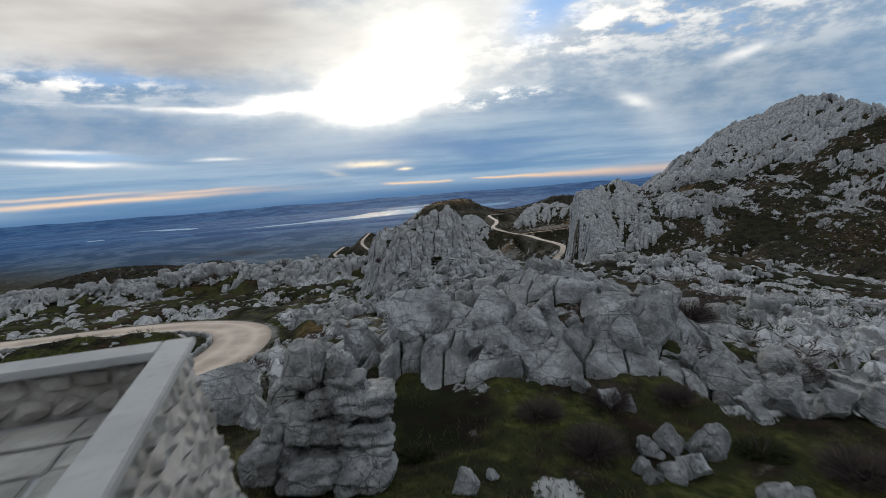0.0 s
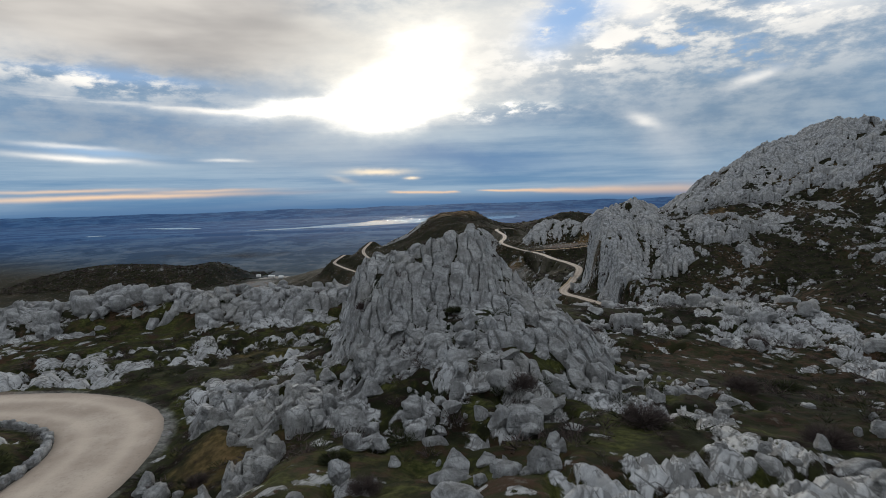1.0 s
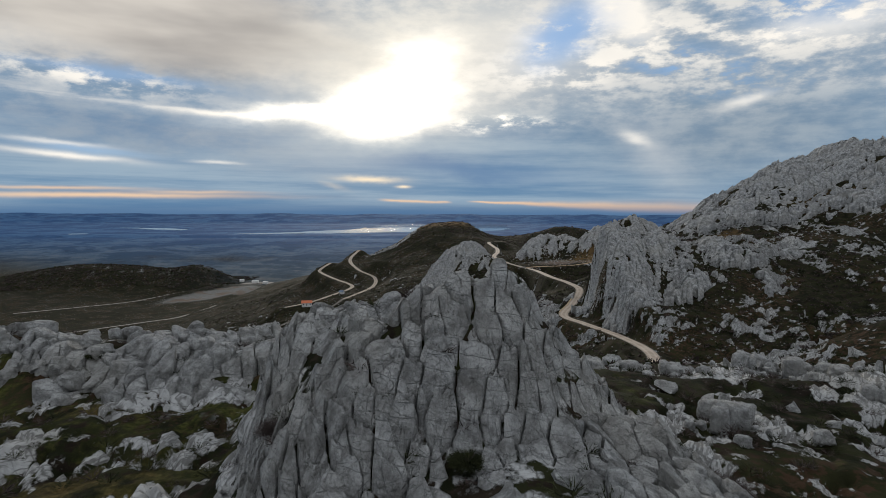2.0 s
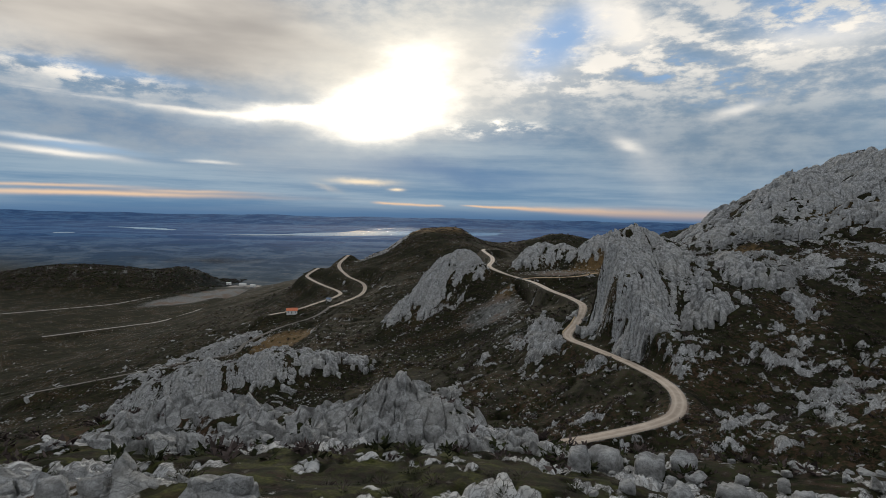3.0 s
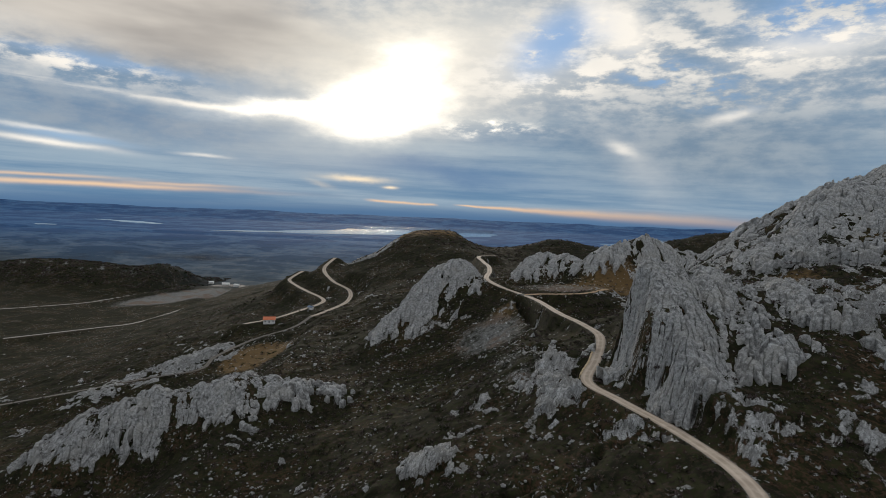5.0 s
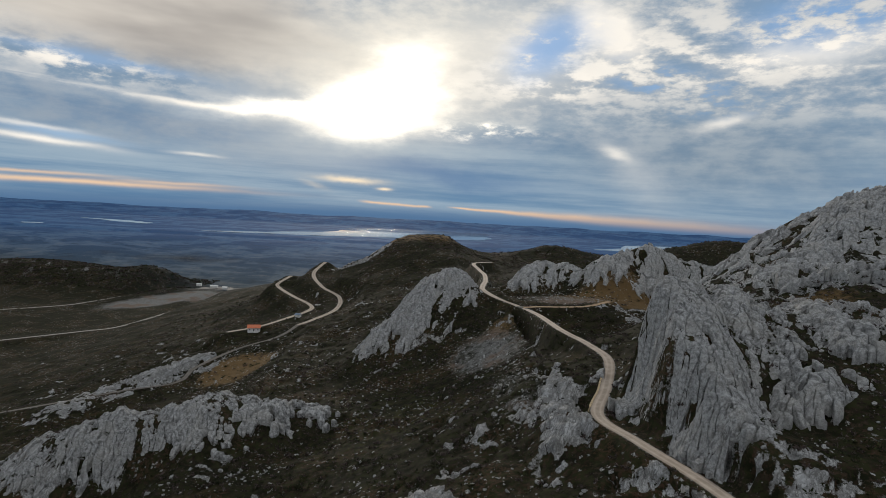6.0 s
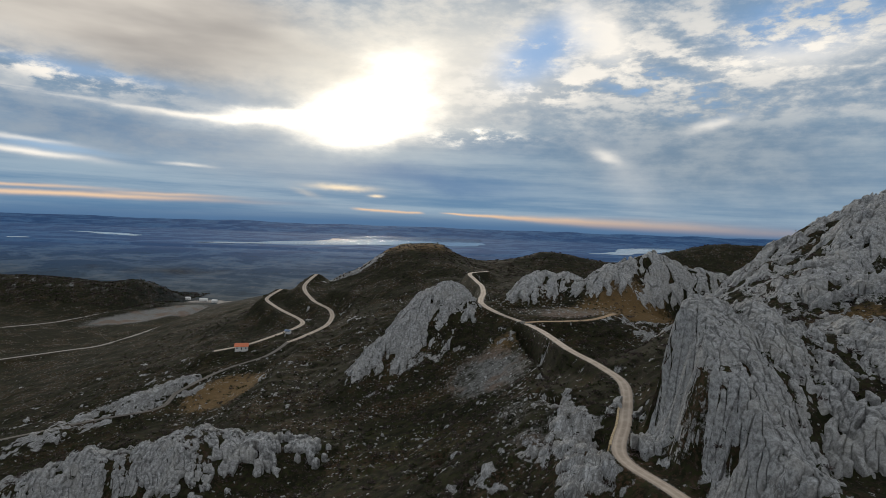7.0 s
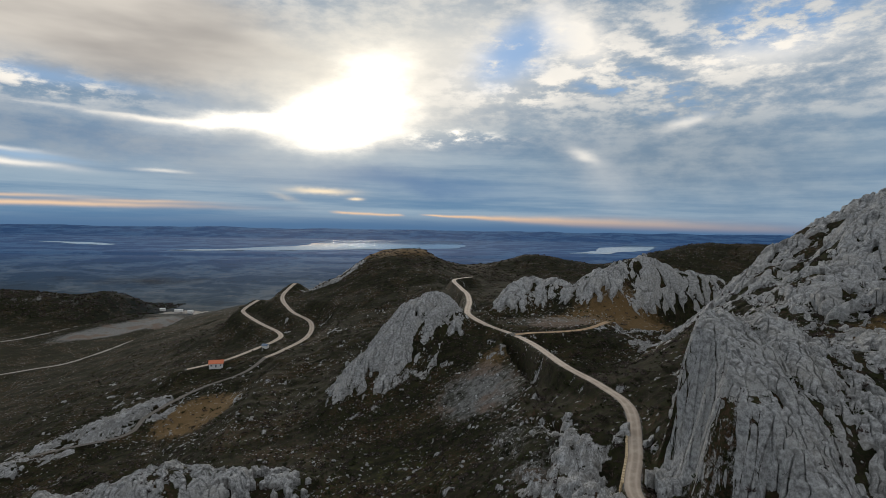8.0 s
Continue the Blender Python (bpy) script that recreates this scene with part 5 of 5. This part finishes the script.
def make_stone_house():
    """The flat-roofed stone building under the first view: masonry walls, paved roof, concrete coping."""
    turn = 16.5
    corner = Vector((-3.0, 6.3, 0))
    floor_z, top_z, base_z = 3.88, 4.40, -2.4
    house = thing("stone_house", (corner.x, corner.y, base_z), "flat-roofed rubble stone building with grey concrete coping", "house")
    m = Matrix.Translation((corner.x, corner.y, 0)) @ pose(0, 0, 0, 0, 0, turn)
    inv = Matrix.Translation(-house.location)

    def add(name, bm, mat, label=""):
        for v in bm.verts:
            v.co = inv @ (m @ v.co)
        return part(name, bm, mat, house, label)

    length, width, thick = 15.0, 9.0, 0.24
    # walls: local x runs west along the back, y south along the side
    for name, lo, hi in (("wall", (-thick, -length, base_z), (0, 0, top_z)), ("wall", (-width, -thick, base_z), (-thick, 0, top_z)),
                         ("wall", (-width - thick, -length, base_z), (-width, 0, top_z)), ("wall", (-width, -length, base_z), (-thick, -length + thick, top_z))):
        bm = bmesh.new()
        box(bm, (lo[0] + 0.05, lo[1] + 0.05, lo[2]), (hi[0] - 0.05, hi[1] - 0.05, hi[2]))
        for v in bm.verts:
            drop = top_z - v.co.z
            if v.co.y > -1:
                v.co.y += 0.10 * drop
            if v.co.x > -0.1:
                v.co.x += 0.18 * drop
        add(name, bm, MASONRY)
    bm = bmesh.new()
    box(bm, (-width, -length + thick, floor_z - 0.3), (-thick, -thick, floor_z - 0.02))
    add("roof_slab", bm, CONCRETE)
    for lo, hi in (((-thick - 0.04, -length, top_z), (0.05, 0.05, top_z + 0.09)), ((-width, -thick - 0.22, top_z), (-thick - 0.045, 0.05, top_z + 0.09)),
                   ((-width - thick, -length, top_z), (-width - 0.005, 0.05, top_z + 0.09))):
        bm = bmesh.new()
        box(bm, lo, hi, 0.015)
        add("coping", bm, CONCRETE, "smooth grey concrete coping")
    rnd = random.Random(3)
    # rubble stones of the east and north faces and the inner faces of the parapet
    src = [boulder_mesh(90 + i, 2, (1, 1, 1), 10) for i in range(5)]
    for s in src:
        s.materials.clear()
        s.materials.append(MASONRY)
    count = 0
    y = -0.16
    while y > -6.5:
        z = top_z - 0.16
        while z > -2.2 and count < 280:
            w, h = rnd.uniform(0.13, 0.24), rnd.uniform(0.10, 0.17)
            ob = new("stone", rnd.choice(src))
            p = m @ Vector((-0.10 + 0.18 * (top_z - z), y + rnd.uniform(-0.06, 0.06) + 0.10 * (top_z - z) * (1 + y / 6.5), z))
            ob.parent = house
            ob.matrix_basis = Matrix.Translation(p - house.location) @ pose(0, 0, 0, rnd.uniform(-14, 14), 0, turn) @ Matrix.Diagonal((0.13, w, h, 1))
            count += 1
            z -= h * 1.75
        y -= 0.36
    for i in range(44):
        ob = new("stone", rnd.choice(src))
        p = m @ Vector((-thick - 0.25 - (i // 2) * 0.36 - 0.15 * (i % 2), -thick + 0.02, floor_z + 0.12 + 0.24 * (i % 2)))
        ob.parent = house
        ob.matrix_basis = Matrix.Translation(p - house.location) @ pose(0, 0, 0, 0, rnd.uniform(-10, 10), turn) @ Matrix.Diagonal((0.2, 0.08, 0.12, 1))
    # paving slabs of the roof
    for i in range(12):
        for j in range(12):
            a, b = -thick - 0.1 - i * 0.62 - rnd.uniform(0, 0.08), -thick - 0.12 - j * 0.62 - rnd.uniform(0, 0.08)
            bm = bmesh.new()
            box(bm, (a - 0.59, b - 0.59, floor_z - 0.02), (a, b, floor_z + rnd.uniform(0.0, 0.012)), 0.012)
            for v in bm.verts:
                v.co.x += rnd.uniform(-0.03, 0.03)
                v.co.y += rnd.uniform(-0.03, 0.03)
            add("paving_stone", bm, PAVING)


make_stone_house()


def gable_house(name, x, y, z, size, turn, roof_mat, wall_mat, label, windows=True):
    w, d, h = size
    house = thing(name, (x, y, z), label, "house")
    house.rotation_euler = (0, 0, radians(turn))
    bm = bmesh.new()
    box(bm, (-w / 2, -d / 2, -1.5), (w / 2, d / 2, h))
    part("wall", bm, wall_mat, house)
    bm = bmesh.new()
    e, r = 0.5, h + d * 0.30
    for s in (-1, 1):
        v = [bm.verts.new(c) for c in ((-w / 2 - e, s * (d / 2 + e), h - 0.15), (w / 2 + e, s * (d / 2 + e), h - 0.15), (w / 2 + e, 0, r), (-w / 2 - e, 0, r))]
        u = [bm.verts.new(p.co + Vector((0, 0, 0.22))) for p in v]
        for f in ((v[0], v[1], v[2], v[3]), (u[3], u[2], u[1], u[0]), (v[0], v[3], u[3], u[0]), (v[1], v[0], u[0], u[1]), (v[2], v[1], u[1], u[2]), (v[3], v[2], u[2], u[3])):
            bm.faces.new(f)
    bmesh.ops.recalc_face_normals(bm, faces=bm.faces)
    part("roof", bm, roof_mat, house)
    for s in (-1, 1):
        bm = bmesh.new()
        a = [bm.verts.new(c) for c in ((s * w / 2, -d / 2, h), (s * w / 2, d / 2, h), (s * w / 2, 0, r - 0.05))]
        b = [bm.verts.new(c.co + Vector((-s * 0.25, 0, 0))) for c in a]
        bm.faces.new(a)
        bm.faces.new(b[::-1])
        for i in range(3):
            bm.faces.new((a[i], a[(i + 1) % 3], b[(i + 1) % 3], b[i]))
        bmesh.ops.recalc_face_normals(bm, faces=bm.faces)
        part("gable", bm, wall_mat, house)
    if windows:
        for k in range(3):
            bm = bmesh.new()
            cx = -w / 2 + w * (k + 0.5) / 3
            box(bm, (cx - 0.5, -d / 2 - 0.06, 0.9 if k != 1 else 0.0), (cx + 0.5, -d / 2 + 0.1, 2.2), 0.03)
            part("window" if k != 1 else "door", bm, DARK, house)
    return house


gable_house("cottage", -151, 690, height(-151, 690), (11, 7.5, 3.0), 12, ROOF, PLASTER, "small pale house with a bright orange tiled roof")
gable_house("hut", -117.5, 724, height(-117.5, 724), (5.0, 4.0, 2.5), -20, CARPAINT, PLASTER, "small hut with a dull blue metal roof", False)


def make_yard(x, y, turn, size, label):
    """A levelled pad of pale gravel with its worn outline."""
    rnd = random.Random(int(x))
    bm = bmesh.new()
    ring = []
    for k in range(28):
        a = 2 * math.pi * k / 28
        r = (abs(math.cos(a)) ** 5 + abs(math.sin(a)) ** 5) ** (-1 / 5) * rnd.uniform(0.9, 1.05)
        ring.append(Vector((size[0] * r * math.cos(a), size[1] * r * math.sin(a), 0)))
    turned = pose(x, y, height(x, y), 0, 0, turn)
    top = [bm.verts.new(turned @ p + Vector((0, 0, 1.2))) for p in ring]
    low = [bm.verts.new(turned @ (p * 1.1) - Vector((0, 0, 3))) for p in ring]
    bm.faces.new(top)
    for k in range(28):
        bm.faces.new((low[k], low[(k + 1) % 28], top[(k + 1) % 28], top[k]))
    tagged(part("pavement", bm, LANE), label, "yard", kind="structure")


make_yard(-470, 1425, 5, (26, 13), "pale levelled gravel yard in the valley")
make_yard(-432, 1446, -12, (20, 14), "pale levelled gravel yard in the valley")
make_yard(-404, 1420, 20, (12, 20), "pale levelled gravel yard in the valley")
for hx, hy, turn, size in ((-452, 1440, 8, (16, 7, 3.5)), (-425, 1432, -15, (12, 7, 3.2)), (-482, 1432, 4, (10, 6, 3.0))):
    gable_house("shed", hx, hy, height(hx, hy) + 1.2, size, turn, PLASTER, PLASTER, "small pale work shed on a gravel yard in the valley", False)


def make_kerb():
    """Low dark edging stones along the inner side of the hairpin."""
    line = ROADS[hairpin][0]
    kerb = thing("kerb", tuple(line[len(line) // 2]), "low edging of dark rough stones along the hairpin", "kerb")
    rnd = random.Random(21)
    base = kerb.location
    for a, b in zip(line[:-1], line[1:]):
        d = Vector((b[0] - a[0], b[1] - a[1], 0))
        inner = Vector((d.y, -d.x, 0)).normalized()
        if not (-62 < a[0] and a[1] > 59):
            continue
        for k in (0.25, 0.75):
            p = Vector(a) + (Vector(b) - Vector(a)) * k + inner * (3.75 + rnd.uniform(-0.1, 0.1))
            ob = new("stone", rnd.choice(COLUMNS))
            ob.parent = kerb
            ob.matrix_basis = Matrix.Translation(p - base + Vector((0, 0, 0.12))) @ pose(0, 0, 0, rnd.uniform(-8, 8), rnd.uniform(-8, 8), math.degrees(math.atan2(d.y, d.x)) + rnd.uniform(-12, 12)) @ Matrix.Diagonal((rnd.uniform(0.3, 0.42), rnd.uniform(0.2, 0.3), rnd.uniform(0.22, 0.34), 1))


make_kerb()


def make_slab():
    z = height(-105, 776)
    slab = thing("concrete_slab", (-105, 776, z), "pale concrete slab lying beside the gravel road", "slab")
    bm = bmesh.new()
    box(bm, (-5.5, -1.3, -0.6), (5.5, 1.3, 0.35), 0.06)
    ob = part("slab", bm, CONCRETE, slab)
    slab.rotation_euler = (0, 0, radians(35))


make_slab()


def make_van(x, y, turn):
    z = height(x, y)
    van = thing("van", (x, y, z), "small white van parked on the valley lane", "van")
    van.rotation_euler = (0, 0, radians(turn))
    bm = bmesh.new()
    box(bm, (-3.0, -1.1, 0.45), (3.0, 1.1, 1.5), 0.2)
    box(bm, (-3.0, -1.05, 1.5), (1.9, 1.05, 2.7), 0.25)
    part("body", bm, PLASTER, van)
    bm = bmesh.new()
    box(bm, (1.86, -0.9, 1.6), (1.98, 0.9, 2.4), 0.05)
    part("windscreen", bm, DARK, van)
    for sx in (-1.8, 1.8):
        for sy in (-1.05, 1.05):
            bm = bmesh.new()
            bmesh.ops.create_cone(bm, cap_ends=True, segments=16, radius1=0.45, radius2=0.45, depth=0.28, matrix=pose(sx, sy, 0.45, 90))
            part("wheel", bm, DARK, van)


make_van(-419, 1175, 80)


def make_retaining_wall():
    """Ochre masonry that carries the road over the gully."""
    line = ROADS[main_road][0]
    run = [p for p in line if 338 < p[1] < 372]
    wall = thing("retaining_wall", tuple(run[0]), "ochre stone retaining wall carrying the gravel road", "wall")
    rnd = random.Random(4)
    base = Vector(run[0])
    for a, b in zip(run[:-1], run[1:]):
        d = Vector((b[0] - a[0], b[1] - a[1], 0))
        n = int(max(1, d.length / 1.1))
        out = Vector((-d.y, d.x, 0)).normalized()
        if out.x > 0:
            out = -out
        for k in range(n):
            c = Vector(a) + (Vector(b) - Vector(a)) * (k + 0.5) / n
            for course in range(6):
                bm = bmesh.new()
                box(bm, (-d.length / n / 2 * 0.97, -0.35, -0.40), (d.length / n / 2 * 0.97, 0.35, 0.40), 0.06)
                rot = pose(0, 0, 0, 0, 0, math.degrees(math.atan2(d.y, d.x)))
                off = c + out * (2.45 + 0.12 * course + rnd.uniform(-0.05, 0.05)) + Vector((0, 0, -0.35 - 0.8 * course)) - base
                for v in bm.verts:
                    v.co = rot @ v.co + off
                part("stone", bm, OCHRE, wall)


make_retaining_wall()
